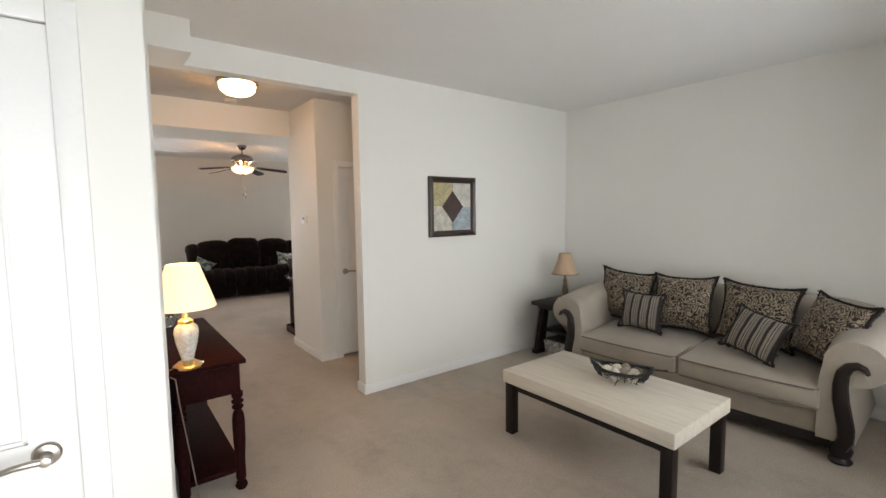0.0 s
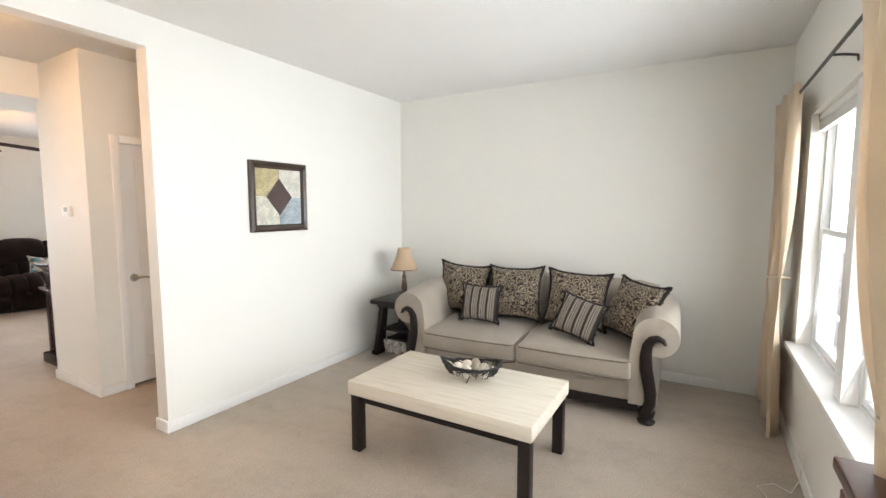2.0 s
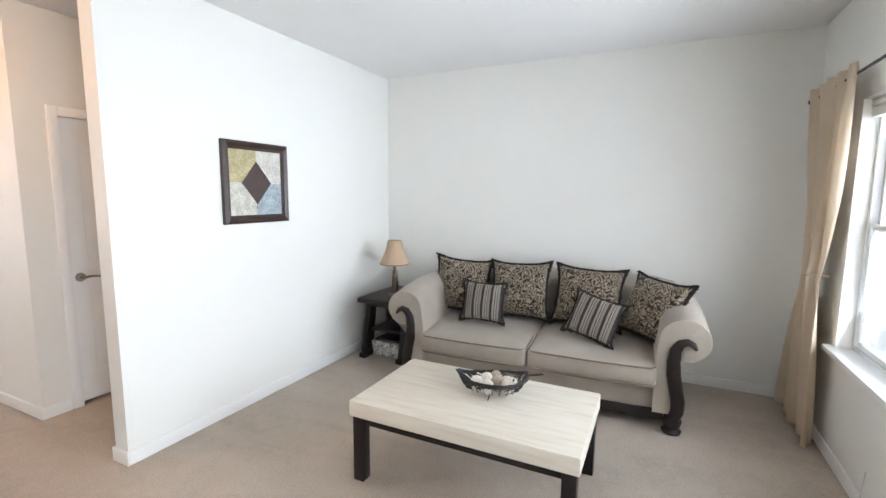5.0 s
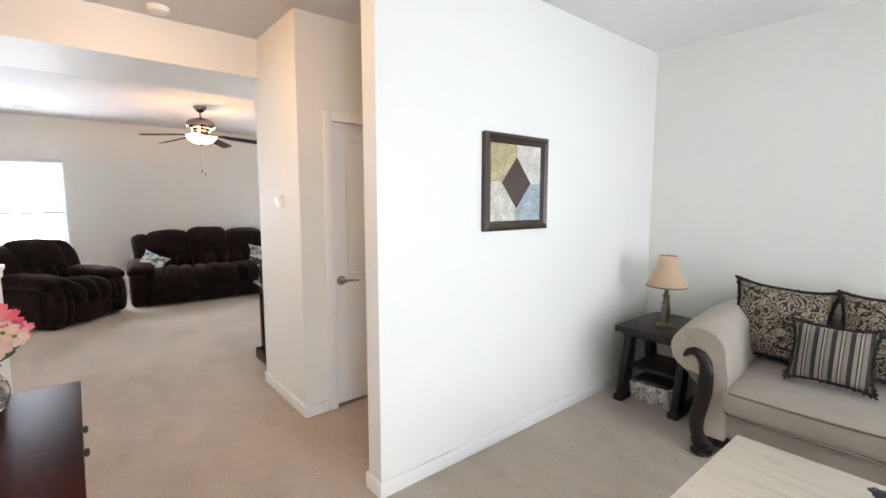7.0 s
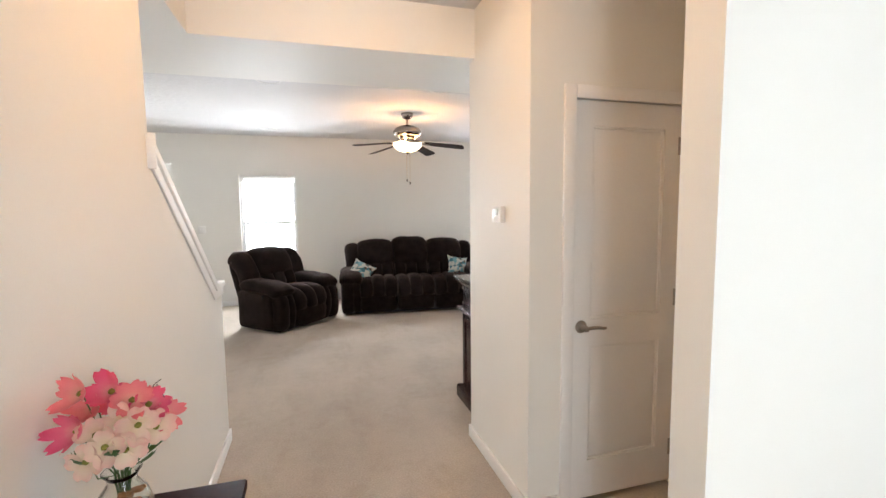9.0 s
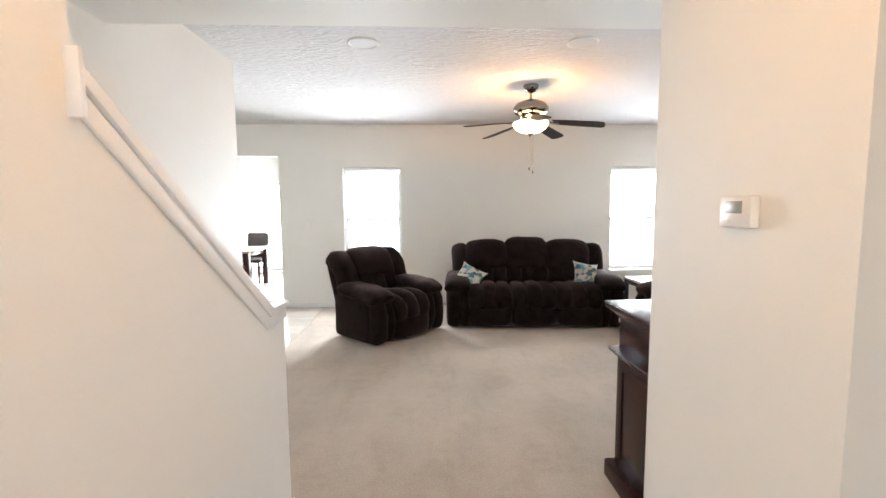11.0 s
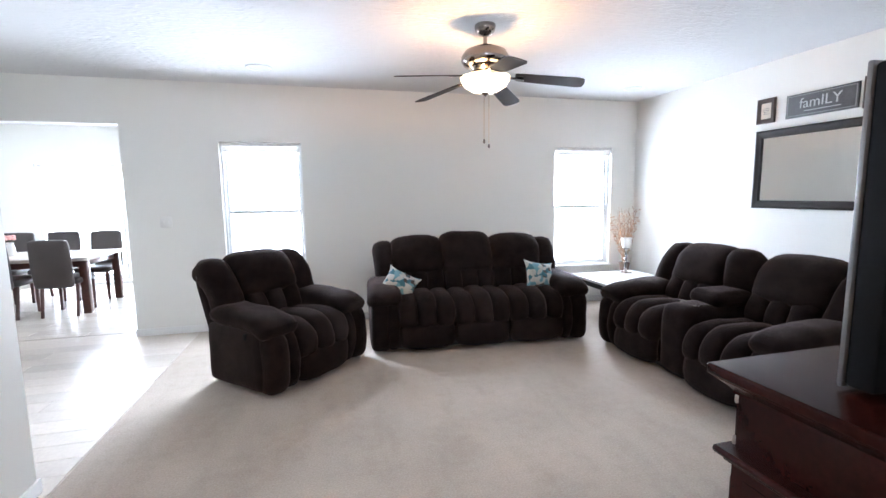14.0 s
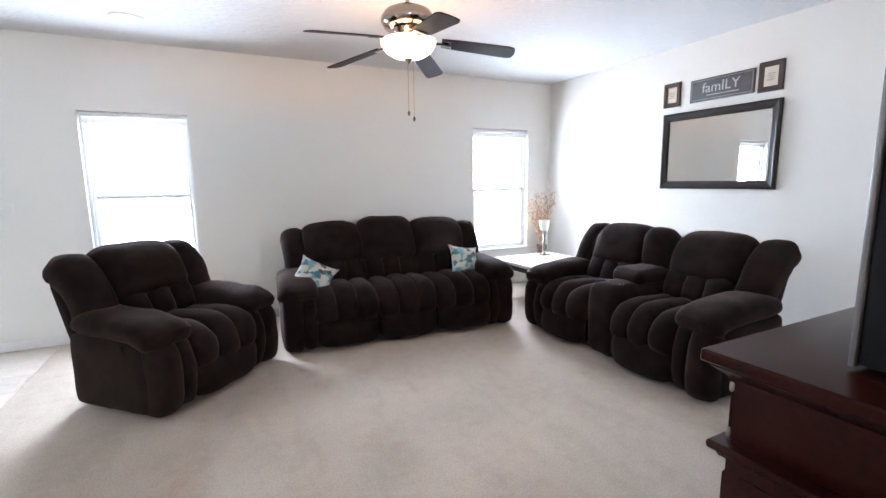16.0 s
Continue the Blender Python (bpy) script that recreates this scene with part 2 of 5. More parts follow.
def prism(outline, thick, bm=None, m=None, bevel=0.0):
    """An outline of (x, z) pairs pushed along y from 0 to thick."""
    own = bmesh.new()
    a = [own.verts.new((x, 0, z)) for x, z in outline]
    b2 = [own.verts.new((x, thick, z)) for x, z in outline]
    own.faces.new(a)
    own.faces.new(b2[::-1])
    for i in range(len(a)):
        j = (i + 1) % len(a)
        own.faces.new((a[j], a[i], b2[i], b2[j]))
    if bevel:
        bmesh.ops.bevel(own, geom=list(own.edges), offset=bevel, segments=2, affect="EDGES", profile=0.5)
    return merged(bm, own, m)


def puff(cx, cy, cz, sx, sy, sz, round_=0.5, bulge=0.0, n=9, lump=0.0, bm=None, m=None, seed=0.0):
    """A stuffed block: rounded, bulging and a little uneven. sx, sy, sz are whole sizes."""
    own = bmesh.new()
    bmesh.ops.create_cube(own, size=2)
    bmesh.ops.subdivide_edges(own, edges=list(own.edges), cuts=n, use_grid_fill=True)
    half = Vector((sx / 2, sy / 2, sz / 2))
    rad = min(half) * round_ * 2 if round_ <= 0.5 else min(half)
    rad = min(rad, min(half) * 0.999)
    for v in own.verts:
        c = v.co.copy()
        q = Vector([math.sin(c[i] * math.pi / 4) / math.sin(math.pi / 4) * half[i] for i in range(3)])
        inner = Vector([max(-half[i] + rad, min(half[i] - rad, q[i])) for i in range(3)])
        d = q - inner
        if d.length > 1e-6:
            d.normalize()
        else:
            d = Vector((0, 0, 0))
        w = [1 - min(1, abs(c[i])) ** 2 for i in range(3)]
        out = inner + d * rad
        for i in range(3):
            k = (i + 1) % 3, (i + 2) % 3
            out[i] += math.copysign(bulge * w[k[0]] * w[k[1]], c[i]) if abs(c[i]) > 0.5 else 0
        if lump:
            out += d * lump * noise.noise(out * 6 + Vector((seed, cx * 3, cy * 3)))
        v.co = out + Vector((cx, cy, cz))
    return merged(bm, own, m)


def wall_run(axis, a0, a1, b0, b1, z0, z1, openings=()):
    """A straight wall. axis 'x': runs along x from a0 to a1, its thickness from y = b0 to b1. openings: (start, end, bottom, top)."""
    bm = bmesh.new()
    cuts = sorted(openings)
    at = a0

    def put(s, e, lo, hi):
        if e - s > 1e-4 and hi - lo > 1e-4:
            if axis == "x":
                box(s, b0, lo, e, b1, hi, bm=bm)
            else:
                box(b0, s, lo, b1, e, hi, bm=bm)

    for s, e, lo, hi in cuts:
        put(at, s, z0, z1)
        put(s, e, z0, lo)
        put(s, e, hi, z1)
        at = e
    put(at, a1, z0, z1)
    return bm


TOP = 2.72
# ---- structure ----
ground = bmesh.new()
bmesh.ops.create_grid(ground, x_segments=4, y_segments=4, size=600)
structure("ground", ground, M["outdoor_ground"], "plain pale ground around the house", "ground").location = (0, 0, -0.2)

structure("floor_entry", box(-1.6, 0.95, -0.15, -0.08, 2.96, 0.0), M["carpet"], "short beige carpet by the entry closet", "carpet")
structure("floor", box(-0.08, 0.95, -0.15, 5.64, 11.78, 0.0), M["carpet"], "short beige carpet with brushed streaks", "carpet")
structure("floor_vinyl", box(-4.1, 8.10, -0.15, -0.08, 15.35, 0.004), M["vinyl"], "glossy pale vinyl plank floor", "floor")
structure("ceiling_living", box(-1.6, 0.95, TOP, 5.64, 4.76, TOP + 0.15), M["ceiling"], "white painted ceiling", "ceiling")
structure("ceiling_family", box(-4.1, 4.76, TOP, 5.64, 15.35, TOP + 0.15), M["ceiling_rough"], "white knock-down textured ceiling", "ceiling")

structure("wall_front", wall_run("x", -1.5, 5.11, 0.95, 1.10, 0, TOP, [(0.05, 0.97, 0, 2.06), (2.32, 4.20, 0.64, 2.07)]), M["wall"], "off-white painted wall with a wide window", "wall")
structure("wall_living_side", box(4.99, 1.10, 0, 5.11, 4.70, TOP), M["wall"], "off-white painted wall behind the beige sofa", "wall")
bm = wall_run("x", 2.27, 5.11, 4.70, 4.82, 0, TOP)
box(0.76, 4.70, 2.53, 2.27, 4.82, TOP, bm=bm)
structure("wall_picture", bm, M["wall"], "off-white wall with the framed picture and a wide opening", "wall")
structure("soffit_entry", box(0.76, 4.42, 2.53, 1.03, 4.70, TOP), M["wall"], "boxed soffit under the ceiling", "soffit")
structure("wall_entry_closet", wall_run("x", -1.5, 0.66, 2.85, 2.96, 0, TOP, [(-0.36, 0.46, 0, 2.05)]), M["wall"], "off-white wall with the closet door", "wall")
# out of view, added only to close the entry
structure("wall_entry_side", box(-1.6, 0.95, 0, -1.5, 2.96, TOP), M["wall"], "plain off-white unseen wall closing the entry", "wall")
bm = box(0.54, 2.96, 0, 0.66, 3.86, TOP)
box(0.62, 3.86, 0, 0.76, 5.80, TOP, bm=bm)
structure("wall_stair", bm, M["wall"], "warm off-white wall beside the stairs", "wall")
# knee wall: its top falls along the stairs and ends level
own = prism([(5.80, 0), (7.0, 0), (7.0, 1.045), (6.780, 1.045), (5.80, 1.752)], 0.12)
own.transform(Matrix(((0, 1, 0, 0.64), (1, 0, 0, 0), (0, 0, 1, 0), (0, 0, 0, 1))))
structure("wall_knee", own, M["wall"], "low sloping wall beside the stairs", "wall")
structure("beam", box(-0.14, 6.49, 2.435, 5.51, 7.28, TOP), M["wall"], "dropped ceiling beam between hall and family room", "beam")
structure("soffit_stair", box(-0.14, 5.80, 2.435, 0.76, 6.49, TOP), M["wall"], "dropped soffit over the foot of the stairs", "soffit")
structure("wall_stair_far", box(-0.26, 2.96, 0, -0.14, 8.80, TOP), M["wall"], "off-white wall on the far side of the stairs", "wall")
# two walls out of view, added to shut in the kitchen side
structure("wall_kitchen_near", box(-4.1, 8.10, 0, -0.26, 8.22, TOP), M["wall"], "plain off-white unseen wall closing the kitchen", "wall")
structure("wall_kitchen_side", box(-4.1, 8.22, 0, -4.0, 11.64, TOP), M["wall"], "plain off-white unseen wall closing the kitchen", "wall")
structure("wall_thermostat", box(2.32, 5.87, 0, 2.44, 6.585, TOP), M["wall"], "off-white hall wall with the thermostat", "wall")
structure("wall_hall_closet", wall_run("x", 2.32, 3.45, 5.76, 5.87, 0, TOP, [(2.55, 3.195, 0, 2.05)]), M["wall"], "off-white hall wall around the closet door", "wall")
structure("wall_hall_end", box(3.45, 4.82, 0, 3.57, 5.87, TOP), M["wall"], "off-white wall closing the side hall", "wall")
structure("wall_closet_back", box(3.45, 5.87, 0, 3.57, 6.465, TOP), M["wall"], "plain closet wall", "wall")
structure("wall_family_near", box(2.44, 6.465, 0, 5.64, 6.585, TOP), M["wall"], "off-white wall behind the media stand", "wall")
structure("wall_family_side", box(5.51, 6.585, 0, 5.64, 11.64, TOP), M["wall"], "off-white wall with the mirror", "wall")
structure("wall_family_back", wall_run("x", -4.1, 5.64, 11.64, 11.78, 0, TOP, [(-3.0, -0.70, 0, 2.265), (0.24, 1.10, 0.55, 2.10), (4.28, 5.14, 0.52, 2.10)]), M["wall"], "off-white wall with two windows and the dining opening", "wall")
structure("wall_dining_back", wall_run("x", -4.1, -0.1, 15.2, 15.35, 0, TOP, [(-3.35, -0.85, 0.05, 2.10)]), M["wall"], "off-white dining wall around the glass door", "wall")
structure("wall_dining_side", box(-0.22, 11.78, 0, -0.1, 15.2, TOP), M["wall"], "off-white dining wall", "wall")
structure("wall_dining_far_side", box(-4.1, 11.78, 0, -4.0, 15.2, TOP), M["wall"], "off-white dining wall", "wall")


def baseboard(x0, y0, x1, y1, nx, ny):
    """A skirting board along a wall; (nx, ny) points into the room."""
    d = 0.014
    lo = (min(x0, x1, x0 + nx * d, x1 + nx * d), min(y0, y1, y0 + ny * d, y1 + ny * d))
    hi = (max(x0, x1, x0 + nx * d, x1 + nx * d), max(y0, y1, y0 + ny * d, y1 + ny * d))
    structure("baseboard", box(lo[0], lo[1], 0.001, hi[0], hi[1], 0.083, 0.004), M["trim"], "white painted baseboard", "baseboard")


for b0 in [(4.99, 1.10, 4.99, 4.70, -1, 0), (2.27, 4.70, 4.976, 4.70, 0, -1), (0.97, 1.10, 4.976, 1.10, 0, 1), (2.27, 4.686, 2.27, 4.834, -1, 0),
           (2.27, 4.82, 3.45, 4.82, 0, 1), (2.306, 5.76, 2.48, 5.76, 0, -1), (2.32, 5.76, 2.32, 6.599, -1, 0), (2.32, 6.585, 5.496, 6.585, 0, 1),
           (5.51, 6.585, 5.51, 11.626, -1, 0), (-0.70, 11.64, 5.51, 11.64, 0, -1), (-0.70, 11.626, -0.70, 11.78, -1, 0), (0.76, 3.86, 0.76, 7.014, 1, 0), (0.64, 7.0, 0.76, 7.0, 0, 1),
           (0.66, 2.85, 0.66, 3.86, 1, 0), (0.54, 2.85, 0.674, 2.85, 0, -1), (-0.14, 7.02, -0.14, 8.814, 1, 0), (-0.26, 8.80, -0.14, 8.80, 0, 1), (-0.1 - 0.12, 11.78, -0.22, 15.2, -1, 0), (3.26, 5.76, 3.436, 5.76, 0, -1), (3.45, 4.834, 3.45, 5.76, -1, 0)]:
    baseboard(*b0)


# ---- backdrops: glowing white panels added outside, so the windows blow out ----
M["backdrop_glow"] = glowing("backdrop_glow", (0.86, 0.92, 1.0), 4.0)


def backdrop(x0, x1, y, z1):
    structure("backdrop", box(x0, y, -0.19, x1, y + 0.02, z1), M["backdrop_glow"], "glowing white backdrop panel standing for the sky outside", "sky")


backdrop(-0.05, 9.0, 14.2, 5.0)
backdrop(-7.0, 3.0, 18.5, 5.5)
backdrop(-12.0, 40.0, -3.0, 12.0)


# ---- windows and doors ----
def sash(parent, x0, x1, z0, z1, y0, y1, bar=0.03):
    s = part("sash", box(x0, y0, z0, x0 + bar, y1, z1, 0.004), M["vinyl_frame"], parent)
    bm = box(x0 + bar, y0, z0, x1 - bar, y1, z0 + bar, 0.004)
    box(x0 + bar, y0, z1 - bar, x1 - bar, y1, z1, 0.004, bm=bm)
    box(x1 - bar, y0, z0, x1, y1, z1, 0.004, bm=bm)
    part("rail", bm, M["vinyl_frame"], s)
    pane = part("pane", box(x0 + bar, (y0 + y1) / 2 - 0.003, z0 + bar, x1 - bar, (y0 + y1) / 2 + 0.003, z1 - bar), M["glass"], s, "clear window pane")
    pane.visible_shadow = False
    return s


def window(name, x0, x1, z0, z1, y_room, y_out, label, blind=True):
    """A double-hung window in a wall along x; y_room is the wall's face in the room."""
    s = 1 if y_out > y_room else -1
    w = thing(name, Matrix(), label, "window", kind="structure")
    ya, yb = sorted((y_out - s * 0.075, y_out - s * 0.005))
    bm = box(x0, ya, z0, x0 + 0.025, yb, z1, 0.003)
    box(x1 - 0.025, ya, z0, x1, yb, z1, 0.003, bm=bm)
    box(x0 + 0.025, ya, z1 - 0.025, x1 - 0.025, yb, z1, 0.003, bm=bm)
    box(x0 + 0.025, ya, z0, x1 - 0.025, yb, z0 + 0.025, 0.003, bm=bm)
    part("window_frame", bm, M["vinyl_frame"], w)
    mid = (z0 + z1) / 2
    yc = (ya + yb) / 2
    sash(w, x0 + 0.027, x1 - 0.027, mid - 0.02, z1 - 0.027, *sorted((yc + s * 0.002, yc + s * 0.03)))
    sash(w, x0 + 0.027, x1 - 0.027, z0 + 0.027, mid + 0.025, *sorted((yc - s * 0.002, yc - s * 0.03)))
    if blind:
        yr = sorted((y_out - s * 0.082, y_out - s * 0.118))
        part("blind_rail", box(x0 + 0.012, yr[0], z1 - 0.045, x1 - 0.012, yr[1], z1 - 0.006, 0.003), M["plastic"], w, "white blind head rail with gathered slats")
        for k in range(9):
            zz = z1 - 0.052 - k * 0.006
            part("blind_slat", box(x0 + 0.018, yr[0] + 0.003, zz - 0.0035, x1 - 0.018, yr[1] - 0.003, zz), M["plastic"], w)
    return w


def sill(x0, x1, z, y_room, y_out):
    s = 1 if y_out > y_room else -1
    ys = sorted((y_room - s * 0.035, y_out - s * 0.08))
    return structure("window_sill", box(x0 - 0.05, ys[0], z - 0.022, x1 + 0.05, ys[1], z + 0.006, 0.005), M["trim"], "white painted window sill", "window sill")


window("window_1", 0.24, 1.10, 0.55, 2.10, 11.64, 11.78, "white double-hung window blown out by daylight")
window("window_2", 4.28, 5.14, 0.52, 2.10, 11.64, 11.78, "white double-hung window blown out by daylight")
window("window_3", 3.32, 4.20, 0.66, 2.07, 1.10, 0.95, "white double-hung window in a pair, blind raised")
window("window_4", 2.32, 3.20, 0.66, 2.07, 1.10, 0.95, "white double-hung window in a pair, blind raised")
structure("window_mullion", box(3.20, 0.955, 0.66, 3.32, 1.085, 2.07, 0.004), M["trim"], "white post between the paired windows", "window trim")
structure("window_sill", box(2.26, 1.02, 0.625, 4.26, 1.15, 0.658, 0.006), M["trim"], "deep white painted window sill", "window sill")
sill(0.29, 1.05, 0.55, 11.64, 11.78)
sill(4.33, 5.09, 0.52, 11.64, 11.78)
w = thing("window_5", Matrix(), "white framed sliding glass door to the garden", "glass door", kind="structure")
for k in range(2):
    sash(w, -3.35 + k * 1.22, -2.07 + k * 1.22, 0.06, 2.09, 15.24 + 0.04 * k, 15.275 + 0.04 * k, 0.06)


def lever_handle(parent, x, y, z, s):
    """A nickel lever; s = +1 points its grip to +x."""
    h = part("handle", lathe([(0, 0), (0.032, 0), (0.032, 0.004), (0.027, 0.010), (0.013, 0.013), (0.012, 0.027), (0.015, 0.05), (0.012, 0.058), (0, 0.06)], 24, m=pose(x, y, z, 90, 0, 0)), M["nickel"], parent, "brushed nickel lever handle")
    pts = [(x, y - 0.048, z), (x + s * 0.025, y - 0.052, z + 0.004), (x + s * 0.06, y - 0.052, z + 0.004), (x + s * 0.09, y - 0.05, z - 0.002), (x + s * 0.112, y - 0.047, z - 0.004)]
    part("grip", tube(pts, 0.0095, 10, taper=0.75), M["nickel"], h)
    return h


def panel_door(name, x0, x1, y, z1, label, handle_x, s, hinge_x):
    """A two-panel interior door facing -y, its face at y."""
    d = thing(name, Matrix(), label, "door", kind="structure")
    t, st = 0.035, 0.105
    z0, zm0, zm1 = 0.026, 0.83, 0.97
    bm = box(x0, y, z0, x0 + st, y + t, z1)
    box(x1 - st, y, z0, x1, y + t, z1, bm=bm)
    for a, b1 in ((z0, z0 + 0.20), (zm0, zm1), (z1 - 0.12, z1)):
        box(x0 + st, y, a, x1 - st, y + t, b1, bm=bm)
    part("door_leaf", bm, M["door"], d)
    for a, b1 in ((z0 + 0.20, zm0), (zm1, z1 - 0.12)):
        pm = box(x0 + st, y + 0.012, a, x1 - st, y + t - 0.004, b1)
        e = 0.035
        own = bmesh.new()
        lo = [own.verts.new((xx, y + 0.012, zz)) for xx, zz in ((x0 + st + 0.02, a + 0.02), (x1 - st - 0.02, a + 0.02), (x1 - st - 0.02, b1 - 0.02), (x0 + st + 0.02, b1 - 0.02))]
        hi = [own.verts.new((xx, y + 0.003, zz)) for xx, zz in ((x0 + st + 0.02 + e, a + 0.02 + e), (x1 - st - 0.02 - e, a + 0.02 + e), (x1 - st - 0.02 - e, b1 - 0.02 - e), (x0 + st + 0.02 + e, b1 - 0.02 - e))]
        own.faces.new(hi)
        for k in range(4):
            own.faces.new((lo[k], lo[(k + 1) % 4], hi[(k + 1) % 4], hi[k]))
        merged(pm, own)
        # sticking: a thin moulding round the panel
        for q in ((x0 + st, a, x1 - st, a + 0.012), (x0 + st, b1 - 0.012, x1 - st, b1), (x0 + st, a, x0 + st + 0.012, b1), (x1 - st - 0.012, a, x1 - st, b1)):
            box(q[0], y + 0.005, q[1], q[2], y + 0.016, q[3], 0.004, bm=pm)
        part("panel", pm, M["door"], d)
    lever_handle(d, handle_x, y, 0.935, s)
    for zz in (0.22, 1.05, 1.84):
        bm = tube([(hinge_x, y - 0.008, zz - 0.048), (hinge_x, y - 0.008, zz + 0.048)], 0.008, 10)
        box(hinge_x - 0.022, y - 0.004, zz - 0.045, hinge_x + 0.002, y + 0.001, zz + 0.045, 0.001, bm=bm)
        part("hinge", bm, M["nickel"], d, "nickel butt hinge")
    return d


def casing(x0, x1, z1, y):
    """A flat trim round a door opening, on the -y face of a wall at y."""
    g = 0.057
    bm = box(x0 - g, y - 0.014, 0, x0 + 0.006, y, z1 + g, 0.004)
    box(x1 - 0.006, y - 0.014, 0, x1 + g, y, z1 + g, 0.004, bm=bm)
    box(x0 + 0.006, y - 0.014, z1 - 0.006, x1 - 0.006, y, z1 + g, 0.004, bm=bm)
    structure("trim", bm, M["trim"], "white painted door casing", "door trim")


panel_door("door_1", 2.555, 3.190, 5.770, 2.042, "white two-panel closet door, shut, beside the hall", 2.612, 1, 3.192)
casing(2.55, 3.195, 2.05, 5.76)
panel_door("door_2", -0.355, 0.455, 2.862, 2.045, "white two-panel entry closet door, shut", 0.385, -1, -0.357)
casing(-0.36, 0.46, 2.05, 2.85)

# cap on the knee wall: a sloping board with mouldings and a level end
cap = thing("stair_cap", Matrix(), "white painted wooden cap on the sloping stair wall", "stair rail", kind="structure")
yz = Matrix(((0, 1, 0, 0), (1, 0, 0, 0), (0, 0, 1, 0), (0, 0, 0, 1)))
part("cap_board", prism([(5.79, 1.762), (6.780, 1.052), (7.006, 1.052), (7.006, 1.084), (6.795, 1.084), (5.79, 1.803)], 0.172, m=Matrix.Translation((0.612, 0, 0)) @ yz, bevel=0.006), M["trim"], cap)
for xx, ww in ((0.758, 0.014), (0.628, 0.014)):
    part("moulding", prism([(5.80, 1.700), (6.770, 1.000), (7.004, 1.000), (7.004, 1.052), (6.780, 1.052), (5.80, 1.758)], ww, m=Matrix.Translation((xx, 0, 0)) @ yz, bevel=0.007), M["trim"], cap)
part("end_moulding", box(0.643, 6.998, 1.000, 0.757, 7.012, 1.052, 0.005), M["trim"], cap)
part("end_block", box(0.758, 5.778, 1.690, 0.790, 5.792, 1.822, 0.004), M["trim"], cap)

# stairs, carpeted, rising behind the low wall
st = thing("staircase", Matrix(), "carpeted stairs rising behind the low wall", "stairs", kind="structure")
for k in range(11):
    y1 = 6.93 - 0.25 * k
    part("step", box(-0.13, y1 - 0.25, 0.0, 0.635 if y1 < 5.8 + 0.3 else 0.635, y1, 0.185 * (k + 1), 0.015), M["carpet"], st)


# ---- small fixtures ----
def plate(name, m, label, toggles, w):
    t = thing(name, m, label, "switch" if toggles else "outlet")
    part("cover_plate", box(-w / 2, -0.007, -0.058, w / 2, 0.0, 0.058, 0.003), M["plastic"], t)
    for k in range(max(1, toggles)):
        x = (k - (max(1, toggles) - 1) / 2) * 0.046
        if toggles:
            part("rocker", box(x - 0.006, -0.016, -0.012, x + 0.006, -0.006, 0.012, 0.002), M["plastic"], t)
        else:
            for zz in (-0.021, 0.021):
                part("socket", box(x - 0.016, -0.010, zz - 0.014, x + 0.016, -0.006, zz + 0.014, 0.004), M["plastic"], t)
    return t


plate("light_switch", pose(-0.14, 7.70, 1.277, 0, 0, 90), "white triple switch plate on the stair wall", 4, 0.21)
plate("light_switch", pose(-0.33, 11.64, 1.24), "white double switch plate by the dining opening", 2, 0.115)
plate("wall_outlet", pose(4.15, 4.70, 0.36), "white wall outlet below the picture", 0, 0.07)

t = thing("thermostat", pose(2.32, 6.10, 1.497, 0, 0, -90), "white wall thermostat with a small grey display", "thermostat")
part("body", box(-0.062, -0.028, -0.044, 0.062, 0, 0.044, 0.006), M["plastic"], t)
part("display", box(-0.035, -0.030, -0.004, 0.03, -0.027, 0.030, 0.001), material("grey_display", (0.35, 0.38, 0.35), 0.25, bump=0), t, "grey display")
part("button", box(-0.03, -0.031, -0.03, -0.012, -0.027, -0.018, 0.001), M["trim"], t)

t = thing("door_chime", pose(0.76, 5.24, 2.40, 0, 0, 90), "white door chime box on the wall", "door chime")
part("body", box(-0.10, -0.055, -0.075, 0.10, 0, 0.075, 0.008), M["plastic"], t)

t = thing("smoke_detector", pose(1.66, 6.30, TOP), "round white smoke detector on the ceiling", "smoke detector")
part("body", lathe([(0, -0.036), (0.045, -0.036), (0.058, -0.026), (0.062, -0.010), (0.064, 0)], 28), M["plastic"], t)
part("vent_ring", lathe([(0.050, -0.034), (0.056, -0.033), (0.056, -0.028)], 28), M["grille"], t)

sp = thing("ceiling_speaker", pose(0.78, 10.94, TOP), "round white in-ceiling speaker grille", "speaker", "ceiling speakers")
part("rim", lathe([(0.100, -0.001), (0.100, -0.007), (0.110, -0.010), (0.118, -0.004), (0.118, 0)], 40), M["plastic"], sp)
part("speaker_grille", lathe([(0, -0.006), (0.1, -0.005)], 40), M["grille"], sp)
for x, y in ((4.93, 10.96), (1.00, 8.33), (2.62, 8.28)):
    copy_thing(sp, pose(x, y, TOP))

# flush ceiling light in the hall
fl = thing("ceiling_light", pose(1.53, 5.45, TOP), "flush ceiling light with a lit frosted dome and bronze rim", "ceiling light")
part("pan", lathe([(0, -0.02), (0.155, -0.022), (0.168, -0.034), (0.170, -0.052), (0.160, -0.06), (0.150, -0.045), (0.14, -0.0), (0, 0)], 40), M["chrome"], fl)
M["dome"] = glowing("lit_frosted_glass", (1.0, 0.52, 0.19), 34.0)
part("dome", lathe([(0.140, -0.055), (0.142, -0.080), (0.136, -0.112), (0.105, -0.140), (0.055, -0.156), (0, -0.160)], 40), M["dome"], fl, "lit frosted glass dome")

